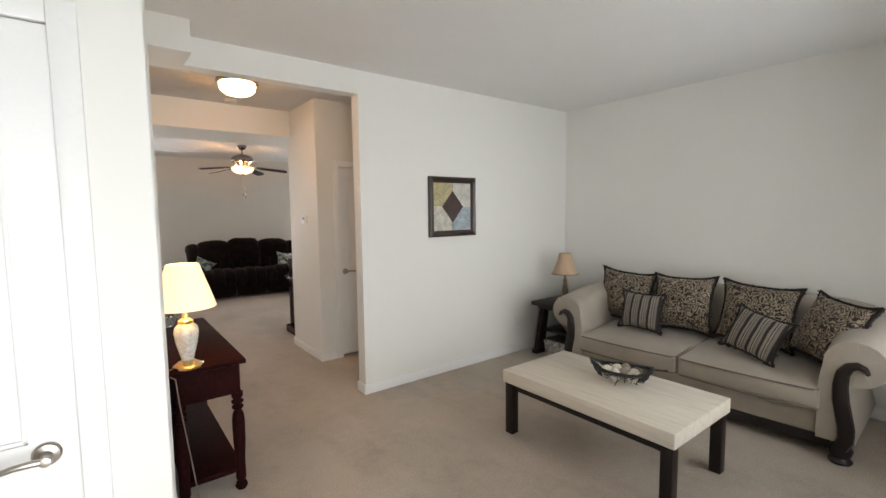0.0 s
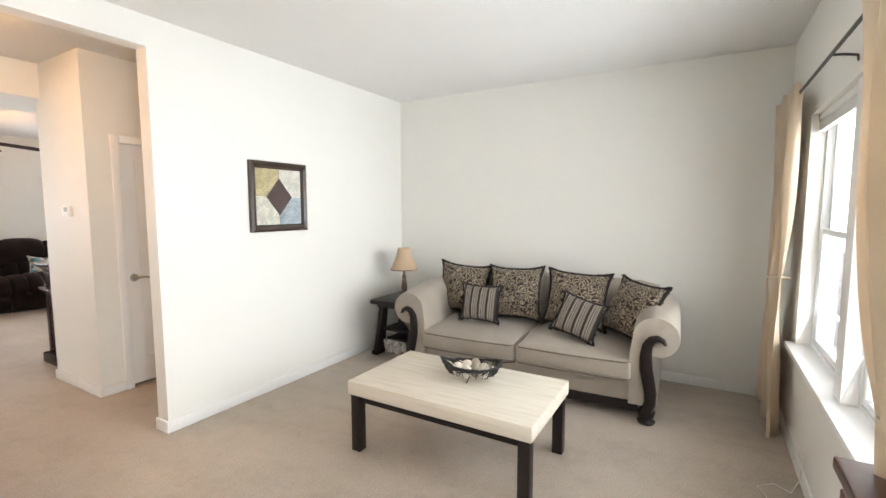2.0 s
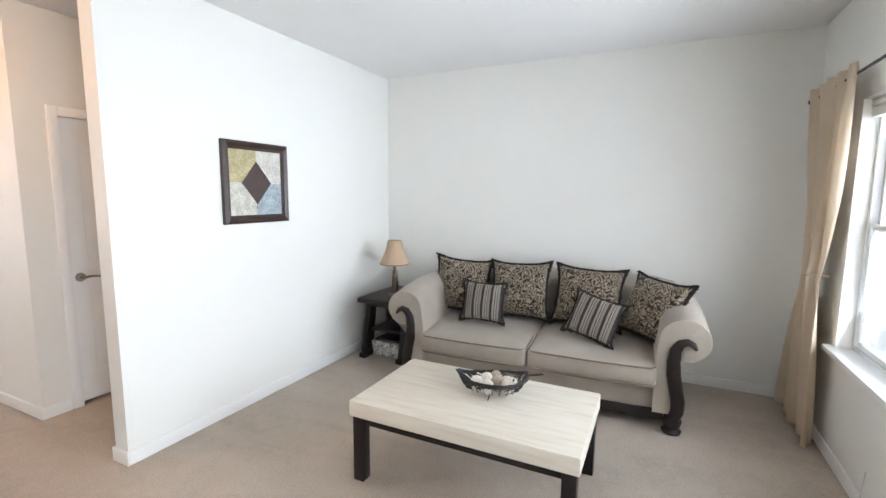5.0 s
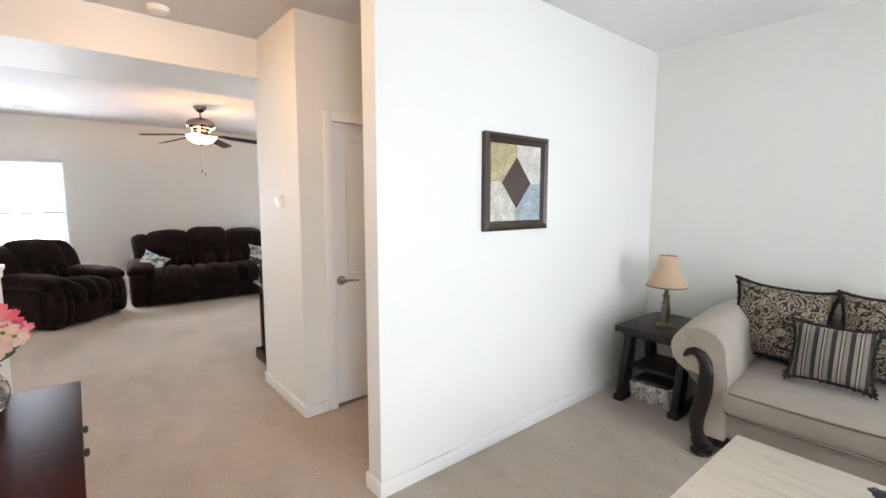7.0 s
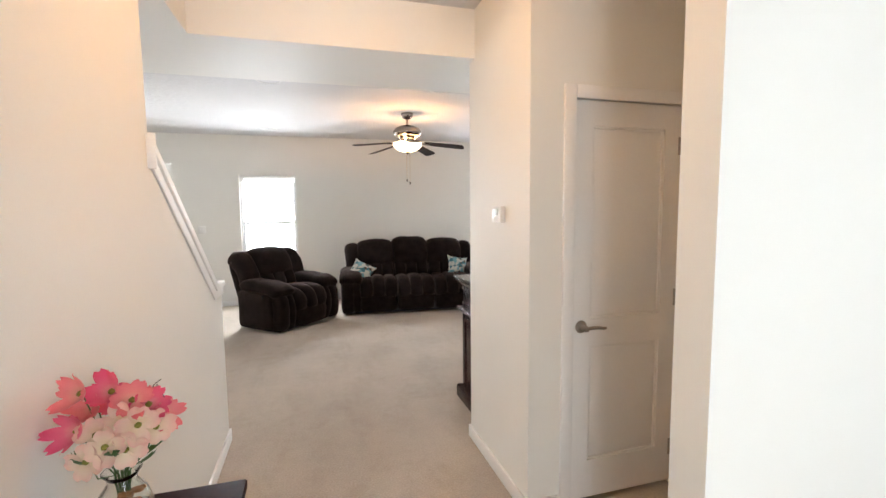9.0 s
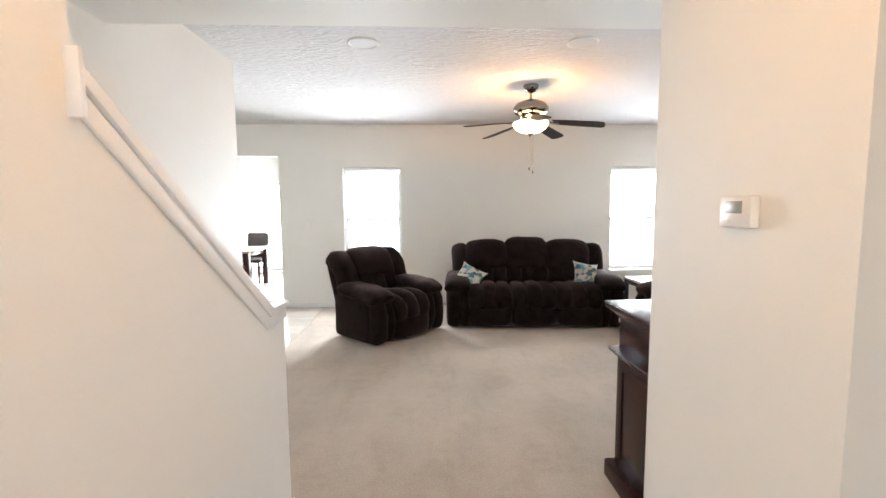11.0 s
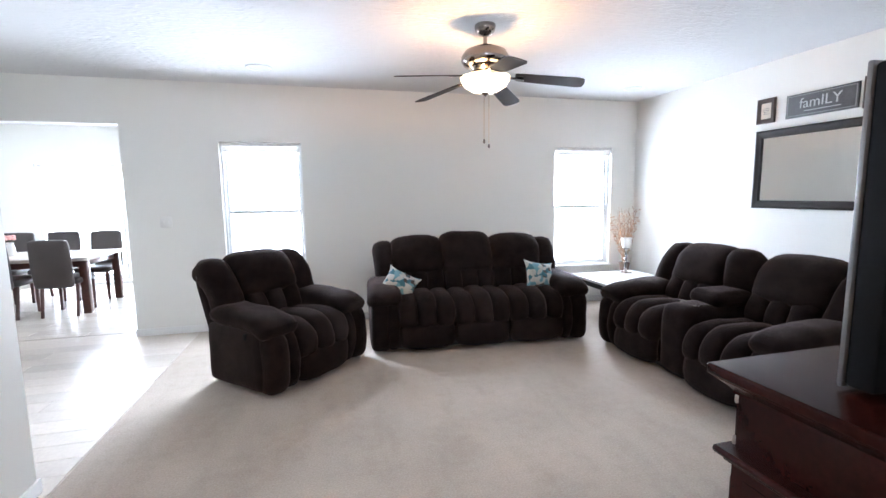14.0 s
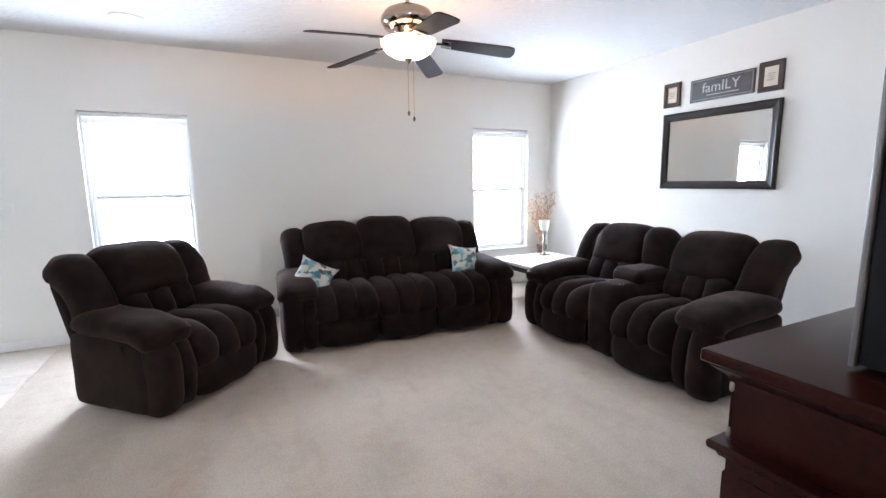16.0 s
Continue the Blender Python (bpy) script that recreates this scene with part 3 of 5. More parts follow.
# round mirror on the stair wall
rm = thing("wall_mirror", pose(0.76, 4.62, 1.66, 0, 0, 90), "round frameless wall mirror above the console", "mirror")
part("backing", lathe([(0, 0), (0.29, 0), (0.29, 0.008), (0, 0.008)], 48, m=pose(0, 0, 0, 90, 0, 0)), M["plastic"], rm)
part("mirror_glass", lathe([(0, 0.013), (0.270, 0.013), (0.289, 0.009), (0.289, 0.008)], 48, m=pose(0, 0, 0, 90, 0, 0)), M["mirror"], rm)


# ---- console table with lamp and flowers ----
def turned_leg(h, r, seg=18):
    """A turned table leg, square at the top and with rings, on a bun foot."""
    z = lambda f: f * h
    return [(0, 0), (r * 0.7, 0), (r * 1.0, z(0.03)), (r * 0.75, z(0.075)), (r * 0.55, z(0.09)), (r * 0.8, z(0.11)), (r * 0.75, z(0.30)), (r * 0.95, z(0.50)), (r * 1.0, z(0.70)), (r * 0.85, z(0.78)), (r * 0.55, z(0.82)),
            (r * 0.9, z(0.845)), (r * 0.9, z(0.86)), (r * 0.55, z(0.875)), (r * 0.95, z(0.90)), (r * 0.95, z(0.915)), (r * 0.6, z(0.93)), (r * 0.9, z(0.96)), (r * 0.9, z(1.0)), (0, z(1.0))]


ct = thing("console_table", pose(0.95, 4.545, 0), "dark cherry console table with turned legs and a drawer", "console table")
part("tabletop", box(-0.185, -0.63, 0.735, 0.185, 0.65, 0.762, 0.006), M["console_wood"], ct, "polished dark tabletop with a worn edge")
part("apron", box(-0.155, -0.60, 0.565, 0.155, 0.60, 0.735, 0.004), M["console_wood"], ct)
for y in (-0.3, 0.3):
    dr = part("drawer", box(0.155, y - 0.235, 0.585, 0.166, y + 0.235, 0.715, 0.005), M["console_wood"], ct)
    for k in (-0.1, 0.1):
        part("knob", lathe([(0, 0), (0.010, 0), (0.007, 0.012), (0.015, 0.022), (0.012, 0.03), (0, 0.033)], 16, m=pose(0.166, y + k, 0.65, 0, 90, 0)), M["black"], dr, "dark metal knob")
part("shelf", box(-0.15, -0.59, 0.105, 0.15, 0.59, 0.135, 0.004), M["console_wood"], ct)
part("back_panel", box(-0.15, -0.57, 0.135, -0.138, 0.57, 0.565), M["console_wood"], ct)
for x in (-0.14, 0.14):
    for y in (-0.575, 0.575):
        leg = part("leg", lathe(turned_leg(0.565, 0.034), 20, m=pose(x, y, 0)), M["console_wood"], ct)

M["shade_lit"] = glowing("lit_cream_shade", (1.0, 0.74, 0.42), 1.15, (0.85, 0.78, 0.62))
tl = thing("table_lamp", pose(0.86, 3.97, 0.762), "lit table lamp with a cream shade and glass urn body", "table lamp")
part("base", lathe([(0, 0), (0.072, 0), (0.074, 0.012), (0.062, 0.022), (0.05, 0.026), (0.03, 0.04), (0, 0.027)], 8), M["brass"], tl, "polished brass base")
part("urn", lathe([(0.028, 0.04), (0.034, 0.06), (0.052, 0.13), (0.060, 0.185), (0.055, 0.215), (0.035, 0.235), (0.03, 0.24)], 12), material("cut_glass", (0.62, 0.60, 0.56), 0.12, vary=0.25, scale=30, fine=80, bump=0.6, dist=0.004, spec=0.9), tl, "cut glass urn")
part("neck", lathe([(0.036, 0.235), (0.038, 0.25), (0.018, 0.262), (0.012, 0.30), (0.010, 0.44), (0, 0.445)], 16), M["brass"], tl, "brass neck")
bm = lathe([(0.148, 0.318), (0.150, 0.32), (0.076, 0.545), (0.074, 0.545)], 40)
part("shade", bm, M["shade_lit"], tl, "pleated cream fabric shade, lit")
part("cord", tube([(-0.05, 0.02, 0.005), (-0.11, -0.05, 0.005), (-0.10, -0.13, 0.005), (-0.08, -0.175, 0.0), (-0.07, -0.182, -0.12), (-0.03, -0.175, -0.45), (0.0, -0.16, -0.70), (-0.06, -0.1, -0.754), (-0.1, -0.02, -0.756)], 0.003, 6), M["piping"], tl, "tan lamp cord")

vz = thing("flower_vase", pose(0.885, 5.045, 0.762) @ Matrix.Scale(0.9, 4), "glass vase with pink and cream silk flowers and pebbles", "vase")
part("vase", lathe([(0, 0.002), (0.043, 0.0), (0.050, 0.012), (0.064, 0.045), (0.067, 0.075), (0.055, 0.115), (0.034, 0.145), (0.034, 0.158), (0.046, 0.175), (0.044, 0.175), (0.030, 0.158), (0.030, 0.145), (0.051, 0.114), (0.062, 0.075), (0.058, 0.045), (0.045, 0.012), (0, 0.008)], 28), M["crystal"], vz)
rnd = random.Random(4)
bm = bmesh.new()
for k in range(60):
    a, rr2, z = rnd.uniform(0, 6.28), 0.047 * math.sqrt(rnd.random()), rnd.uniform(0.018, 0.07)
    own = bmesh.new()
    bmesh.ops.create_icosphere(own, subdivisions=1, radius=rnd.uniform(0.006, 0.011))
    merged(bm, own, pose(rr2 * math.cos(a), rr2 * math.sin(a), z, rnd.uniform(0, 90), 0, rnd.uniform(0, 360)) @ Matrix.Diagonal((1.3, 1, 0.7, 1)))
part("pebbles", bm, material("grey_pebbles", (0.58, 0.57, 0.56), 0.3, vary=0.35, scale=60, bump=0.1), vz, "grey and white pebbles")
M["leaf"] = material("green_leaf", (0.05, 0.13, 0.03), 0.5, vary=0.25, bump=0.1)
M["orange"] = material("orange_dried_bark", (0.40, 0.16, 0.05), 0.6, vary=0.3, bump=0.1)
for x, y, z, a, l in ((0.020, -0.012, 0.090, 18, 0.045), (0.026, 0.012, 0.108, -32, 0.05), (-0.004, 0.022, 0.100, 55, 0.04), (0.012, -0.022, 0.116, 8, 0.036)):
    part("bark_chip", merged(None, puff(0, 0, 0, l, 0.020, 0.009, 0.4, n=3, lump=0.004), pose(x, y, z, 20, a * 0.6, a)), M["orange"], vz)
M["pistil"] = material("yellow_green_pistil", (0.30, 0.30, 0.06), 0.7, vary=0.3, bump=0.3)


def petal(length, width, cup, notch=0.10):
    """A broad, rounded petal along x, cupped upwards, with a shallow notch in its tip."""
    own = bmesh.new()
    n, m2, rows = 6, 8, []
    for i in range(m2 + 1):
        u = i / m2
        wd = width * (0.22 + 0.78 * math.sin(math.pi * 0.5 * min(1, u / 0.62)) if u < 0.62 else math.sqrt(max(0.0, 1 - ((u - 0.62) / 0.42) ** 2)))
        row = []
        for j in range(n + 1):
            v = j / n * 2 - 1
            back = notch * (1 - abs(v)) * max(0, u - 0.7) / 0.3
            ruffle = 0.05 * length * math.sin(v * 4.2 + width * 300) * u * u
            row.append(own.verts.new((length * (u - back), wd / 2 * v, cup * length * u ** 1.7 + 0.16 * wd * v * v + ruffle)))
        rows.append(row)
    for a, b1 in zip(rows, rows[1:]):
        for j in range(n):
            own.faces.new((a[j], a[j + 1], b1[j + 1], b1[j]))
    return own


def petal_shade(name, heart, middle, tip):
    """Silk that runs from the heart's colour to the tip's, with fine veins."""
    m = material(name, tip, 0.6, vary=0.08, scale=25, fine=140, bump=0.15, sheen=0.2)
    nt, p = nodes_of(m)
    co = nt.nodes.new("ShaderNodeTexCoord")
    ln = nt.nodes.new("ShaderNodeVectorMath")
    ln.operation = "LENGTH"
    nz = nt.nodes.new("ShaderNodeTexNoise")
    nz.inputs["Scale"].default_value = 40
    nt.links.new(co.outputs["Object"], ln.inputs[0])
    nt.links.new(co.outputs["Object"], nz.inputs["Vector"])
    ad = nt.nodes.new("ShaderNodeMath")
    ad.operation = "MULTIPLY_ADD"
    ad.inputs[1].default_value = 0.022
    nt.links.new(nz.outputs[0], ad.inputs[0])
    nt.links.new(ln.outputs["Value"], ad.inputs[2])
    mr = nt.nodes.new("ShaderNodeMapRange")
    mr.inputs[1].default_value, mr.inputs[2].default_value = 0.010, 0.072
    nt.links.new(ad.outputs[0], mr.inputs[0])
    r = ramp(nt, mr.outputs[0], [(0.0, heart), (0.5, middle), (1.0, tip)])
    nt.links.new(r.outputs[0], p.inputs["Base Color"])
    backlit(m, 0.25, middle)
    return m


M["petal_pink"] = petal_shade("hot_pink_petal", (0.85, 0.50, 0.45), (0.80, 0.16, 0.26), (0.78, 0.07, 0.19))
M["petal_rose"] = petal_shade("coral_petal", (0.85, 0.62, 0.48), (0.84, 0.30, 0.30), (0.82, 0.17, 0.22))
M["petal_cream"] = petal_shade("cream_petal", (0.82, 0.74, 0.48), (0.88, 0.68, 0.56), (0.86, 0.44, 0.42))


stems = bmesh.new()
spots = [(-0.085, -0.02, 0.43, "rose"), (-0.02, 0.03, 0.41, "pink"), (0.05, -0.01, 0.39, "rose"), (-0.09, -0.05, 0.33, "pink"), (-0.03, -0.075, 0.32, "cream"), (0.03, -0.05, 0.34, "cream"), (0.085, 0.02, 0.36, "pink"),
         (0.115, -0.02, 0.30, "cream"), (0.05, -0.09, 0.27, "cream"), (-0.055, -0.09, 0.25, "cream"), (0.0, -0.1, 0.29, "cream"), (0.08, -0.065, 0.33, "cream"), (-0.02, 0.07, 0.37, "pink"), (0.06, 0.07, 0.34, "rose"), (-0.075, 0.05, 0.36, "rose"), (0.11, 0.05, 0.31, "rose")]
for i, (x, y, z, c) in enumerate(spots):
    x, y, z = x * 0.78, y * 0.78, 0.18 + (z - 0.17) * 0.84
    tube([(x * 0.1, y * 0.1, 0.05), (x * 0.2, y * 0.2, 0.17), (x * 0.75, y * 0.75, z - 0.06), (x, y, z)], 0.0018, 5, bm=stems)
    bm = bmesh.new()
    out = Vector((x * 3.0, y * 3.0 - 0.40, z - 0.20)).normalized()
    turn = out.to_track_quat("Z", "Y").to_matrix().to_4x4()
    n = 4 if c == "cream" else 6
    for k in range(n):
        wide = rnd.uniform(0.042, 0.052) if c == "cream" else rnd.uniform(0.030, 0.040)
        own = petal(rnd.uniform(0.042, 0.052), wide, rnd.uniform(0.12, 0.32) if c == "cream" else rnd.uniform(0.5, 1.25))
        merged(bm, own, pose(0, 0, 0.002 * (k % 2), rnd.uniform(-10, 10), 0, 360 * k / n + rnd.uniform(-10, 10)))
    blossom = part("blossom", bm, M["petal_" + c], vz)
    blossom.matrix_local = Matrix.Translation((x, y, z)) @ turn
    own = bmesh.new()
    bmesh.ops.create_icosphere(own, subdivisions=2, radius=0.008)
    for v in own.verts:
        v.co *= 1 + 0.25 * noise.noise(v.co * 900)
    part("pistil", merged(None, own, Matrix.Translation((0, 0, 0.006))), M["pistil"], blossom)
part("stems", stems, M["leaf"], vz, "green stems")
for k in range(7):
    a = k * 0.9 + 0.4
    own = petal(0.085, 0.035, 0.3)
    part("leaf", merged(None, own, pose(0.035 * math.cos(a), 0.035 * math.sin(a), 0.19 + 0.02 * (k % 3), 0, -15, math.degrees(a))), M["leaf"], vz)
for a, l in ((0.5, 0.16), (1.3, 0.13), (0.0, 0.12)):
    part("twig", tube([(0.02, 0.02, 0.26), (0.06 * math.cos(a) + 0.02, 0.05, 0.38), (0.11 * math.cos(a), 0.06 * math.sin(a), 0.24 + l)], 0.0011, 5), M["black"], vz)


# ---- patterned cloths ----
def pattern(name, kind):
    m = material(name, (0.4, 0.35, 0.27), 0.85, vary=0.05, fine=300, bump=0.3, sheen=0.1)
    nt, p = nodes_of(m)
    co = nt.nodes.new("ShaderNodeTexCoord")
    if kind == "damask":
        nz = nt.nodes.new("ShaderNodeTexNoise")
        nz.inputs["Scale"].default_value, nz.inputs["Detail"].default_value = 11, 1
        nt.links.new(co.outputs["Object"], nz.inputs["Vector"])
        mxv = nt.nodes.new("ShaderNodeVectorMath")
        mxv.operation = "MULTIPLY_ADD"
        mxv.inputs[1].default_value = (0.26, 0.26, 0.16)
        nt.links.new(nz.outputs["Color"], mxv.inputs[0])
        nt.links.new(co.outputs["Object"], mxv.inputs[2])
        vo = nt.nodes.new("ShaderNodeTexVoronoi")
        vo.inputs["Scale"].default_value = 19
        nt.links.new(mxv.outputs[0], vo.inputs["Vector"])
        sn = nt.nodes.new("ShaderNodeMath")
        sn.operation = "MULTIPLY"
        sn.inputs[1].default_value = 17
        nt.links.new(vo.outputs["Distance"], sn.inputs[0])
        si = nt.nodes.new("ShaderNodeMath")
        si.operation = "SINE"
        nt.links.new(sn.outputs[0], si.inputs[0])
        mr = nt.nodes.new("ShaderNodeMapRange")
        mr.inputs[1].default_value, mr.inputs[2].default_value = -1, 1
        nt.links.new(si.outputs[0], mr.inputs[0])
        r = ramp(nt, mr.outputs[0], [(0.16, (0.014, 0.010, 0.009)), (0.30, (0.10, 0.074, 0.048)), (0.60, (0.20, 0.155, 0.105)), (0.95, (0.31, 0.255, 0.185))])
    elif kind == "stripe":
        sx = nt.nodes.new("ShaderNodeSeparateXYZ")
        nt.links.new(co.outputs["Object"], sx.inputs[0])
        mu = nt.nodes.new("ShaderNodeMath")
        mu.operation = "MULTIPLY"
        mu.inputs[1].default_value = 13.5
        nt.links.new(sx.outputs[0], mu.inputs[0])
        fr = nt.nodes.new("ShaderNodeMath")
        fr.operation = "FRACT"
        nt.links.new(mu.outputs[0], fr.inputs[0])
        r = ramp(nt, fr.outputs[0], [(0.0, (0.02, 0.016, 0.014)), (0.20, (0.24, 0.20, 0.155)), (0.42, (0.02, 0.016, 0.014)), (0.50, (0.30, 0.265, 0.22)), (0.60, (0.10, 0.085, 0.075)), (0.70, (0.20, 0.17, 0.14)), (0.93, (0.03, 0.025, 0.02))])
        r.color_ramp.interpolation = "CONSTANT"
    else:
        vo = nt.nodes.new("ShaderNodeTexVoronoi")
        vo.inputs["Scale"].default_value = 19
        nz = nt.nodes.new("ShaderNodeTexNoise")
        nz.inputs["Scale"].default_value = 14
        mxv = nt.nodes.new("ShaderNodeVectorMath")
        mxv.operation = "MULTIPLY_ADD"
        mxv.inputs[1].default_value = (0.08, 0.08, 0.08)
        nt.links.new(co.outputs["Object"], nz.inputs["Vector"])
        nt.links.new(nz.outputs["Color"], mxv.inputs[0])
        nt.links.new(co.outputs["Object"], mxv.inputs[2])
        nt.links.new(mxv.outputs[0], vo.inputs["Vector"])
        sp2 = nt.nodes.new("ShaderNodeSeparateColor")
        nt.links.new(vo.outputs["Color"], sp2.inputs[0])
        r = ramp(nt, sp2.outputs[0], [(0.0, (0.04, 0.13, 0.16)), (0.26, (0.42, 0.41, 0.36)), (0.46, (0.13, 0.27, 0.30)), (0.66, (0.46, 0.44, 0.39)), (0.84, (0.06, 0.045, 0.035))])
        r.color_ramp.interpolation = "CONSTANT"
        ring = ramp(nt, vo.outputs["Distance"], [(0.0, (0.35, 0.35, 0.35)), (0.12, (1, 1, 1))])
        mx2 = nt.nodes.new("ShaderNodeMix")
        mx2.data_type, mx2.blend_type = "RGBA", "MULTIPLY"
        mx2.inputs[0].default_value = 1
        nt.links.new(r.outputs[0], mx2.inputs[6])
        nt.links.new(ring.outputs[0], mx2.inputs[7])
        nt.links.new(mx2.outputs[2], p.inputs["Base Color"])
        return m
    nt.links.new(r.outputs[0], p.inputs["Base Color"])
    return m


M["damask"] = pattern("black_tan_damask", "damask")
M["stripe"] = pattern("striped_cloth", "stripe")
M["floral"] = pattern("teal_floral_cloth", "floral")
M["fringe"] = material("dark_brown_fringe", (0.022, 0.016, 0.014), 0.95, vary=0.4, fine=200, bump=0.5)


def pillow_mesh(w, h, t, seed, n=14):
    """A stuffed square in the xz plane with drawn-out corners, facing -y."""
    own = bmesh.new()
    rows = {}
    for side in (-1, 1):
        for i in range(n + 1):
            for j in range(n + 1):
                u, v = i / n * 2 - 1, j / n * 2 - 1
                if side == 1 and (abs(u) == 1 or abs(v) == 1):
                    rows[side, i, j] = rows[-1, i, j]
                    continue
                fat = ((1 - u * u) * (1 - v * v)) ** 0.42
                draw = 1 - 0.15 * (1 - abs(v) ** 3) * abs(u) ** 2
                draw2 = 1 - 0.15 * (1 - abs(u) ** 3) * abs(v) ** 2
                crease = 1 + 0.18 * noise.noise(Vector((u * 2.2 + seed, v * 2.2, side)))
                rows[side, i, j] = own.verts.new((w / 2 * u * draw, side * t / 2 * fat * crease, h / 2 * v * draw2))
        for i in range(n):
            for j in range(n):
                q = [rows[side, i, j], rows[side, i + 1, j], rows[side, i + 1, j + 1], rows[side, i, j + 1]]
                own.faces.new(q if side == 1 else q[::-1])
    return own


def pillow_edge(w, h, k=48):
    pts = []
    for s in range(4):
        for i in range(k // 4):
            f = i / (k // 4) * 2 - 1
            u, v = [(f, -1), (1, f), (-f, 1), (-1, -f)][s]
            pts.append((w / 2 * u * (1 - 0.15 * (1 - abs(v) ** 3) * abs(u) ** 2), h / 2 * v * (1 - 0.15 * (1 - abs(u) ** 3) * abs(v) ** 2)))
    return pts


def pillow(name, m, w, h, t, cloth, label, group, fringe, seed):
    p = thing(name, m, label, "pillow", group)
    part("cushion", pillow_mesh(w, h, t, seed), M[cloth], p)
    if fringe:
        rn = random.Random(seed)
        bm = bmesh.new()
        pts = pillow_edge(w, h, 120)
        for i, (x, z) in enumerate(pts):
            d = Vector((x / w, 0, z / h)).normalized()
            for q in range(4):
                l = rn.uniform(0.75, 1.05) * fringe
                jx = Vector((rn.uniform(-0.008, 0.008), rn.uniform(-0.008, 0.008), rn.uniform(-0.008, 0.008)))
                a = Vector((x, 0, z)) - d * 0.012 + jx
                b1 = a + d * l + Vector((rn.uniform(-0.01, 0.01), rn.uniform(-0.014, 0.014), rn.uniform(-0.012, 0.006)))
                tube([a, (a + b1) / 2 + jx * 0.5, b1], 0.0062, 4, bm=bm, taper=0.8)
        ring = [(x, 0, z) for x, z in pts[::2]]
        tube(ring + ring[:1], 0.013 if w > 0.45 else 0.009, 6, bm=bm)
        part("fringe", bm, M["fringe"], p, "dark brown brush fringe")
    else:
        pts = [(x, 0, z) for x, z in pillow_edge(w, h, 64)]
        part("piping", tube(pts + pts[:1], 0.004, 6), M["fringe"] if cloth == "stripe" else M[cloth], p)
    return p


# ---- living room ----
sofa = thing("sofa", pose(4.45, 2.90, 0, 0, 0, -87.5), "beige woven sofa with rolled arms and carved dark wood trim", "sofa")
part("base", puff(0, 0.03, 0.235, 1.72, 0.92, 0.23, 0.12, 0.004), M["linen"], sofa)
part("backrest", puff(0, 0.36, 0.55, 2.0, 0.26, 0.66, 0.3, 0.02, lump=0.01), M["linen"], sofa)
for x in (-0.425, 0.425):
    sc = part("seat_cushion", puff(0, 0, 0, 0.842, 0.75, 0.155, 0.22, 0.016, n=14, lump=0.008, seed=x, m=pose(x, -0.13, 0.392, 3.5, 0, 0)), M["linen"], sofa)
    w2, f, bk = 0.413, -0.506, 0.2
    for zz in (0.308, 0.432):
        part("piping", tube([(x - w2, bk, zz + 0.042), (x - w2, f + 0.03, zz), (x - w2 + 0.03, f, zz), (x - 0.2, f - 0.012, zz), (x, f - 0.017, zz), (x + 0.2, f - 0.012, zz), (x + w2 - 0.03, f, zz), (x + w2, f + 0.03, zz), (x + w2, bk, zz + 0.042)], 0.006, 6), M["piping"], sc)
# carved skirt rail along the front, sagging to the middle
own = prism([(-0.90, 0.065), (-0.6, 0.075), (-0.25, 0.06), (0, 0.05), (0.25, 0.06), (0.6, 0.075), (0.90, 0.065), (0.90, 0.135), (-0.90, 0.135)], 0.05, m=pose(0, -0.44, 0), bevel=0.008)
part("front_rail", own, M["espresso"], sofa, "dark carved wooden front rail")


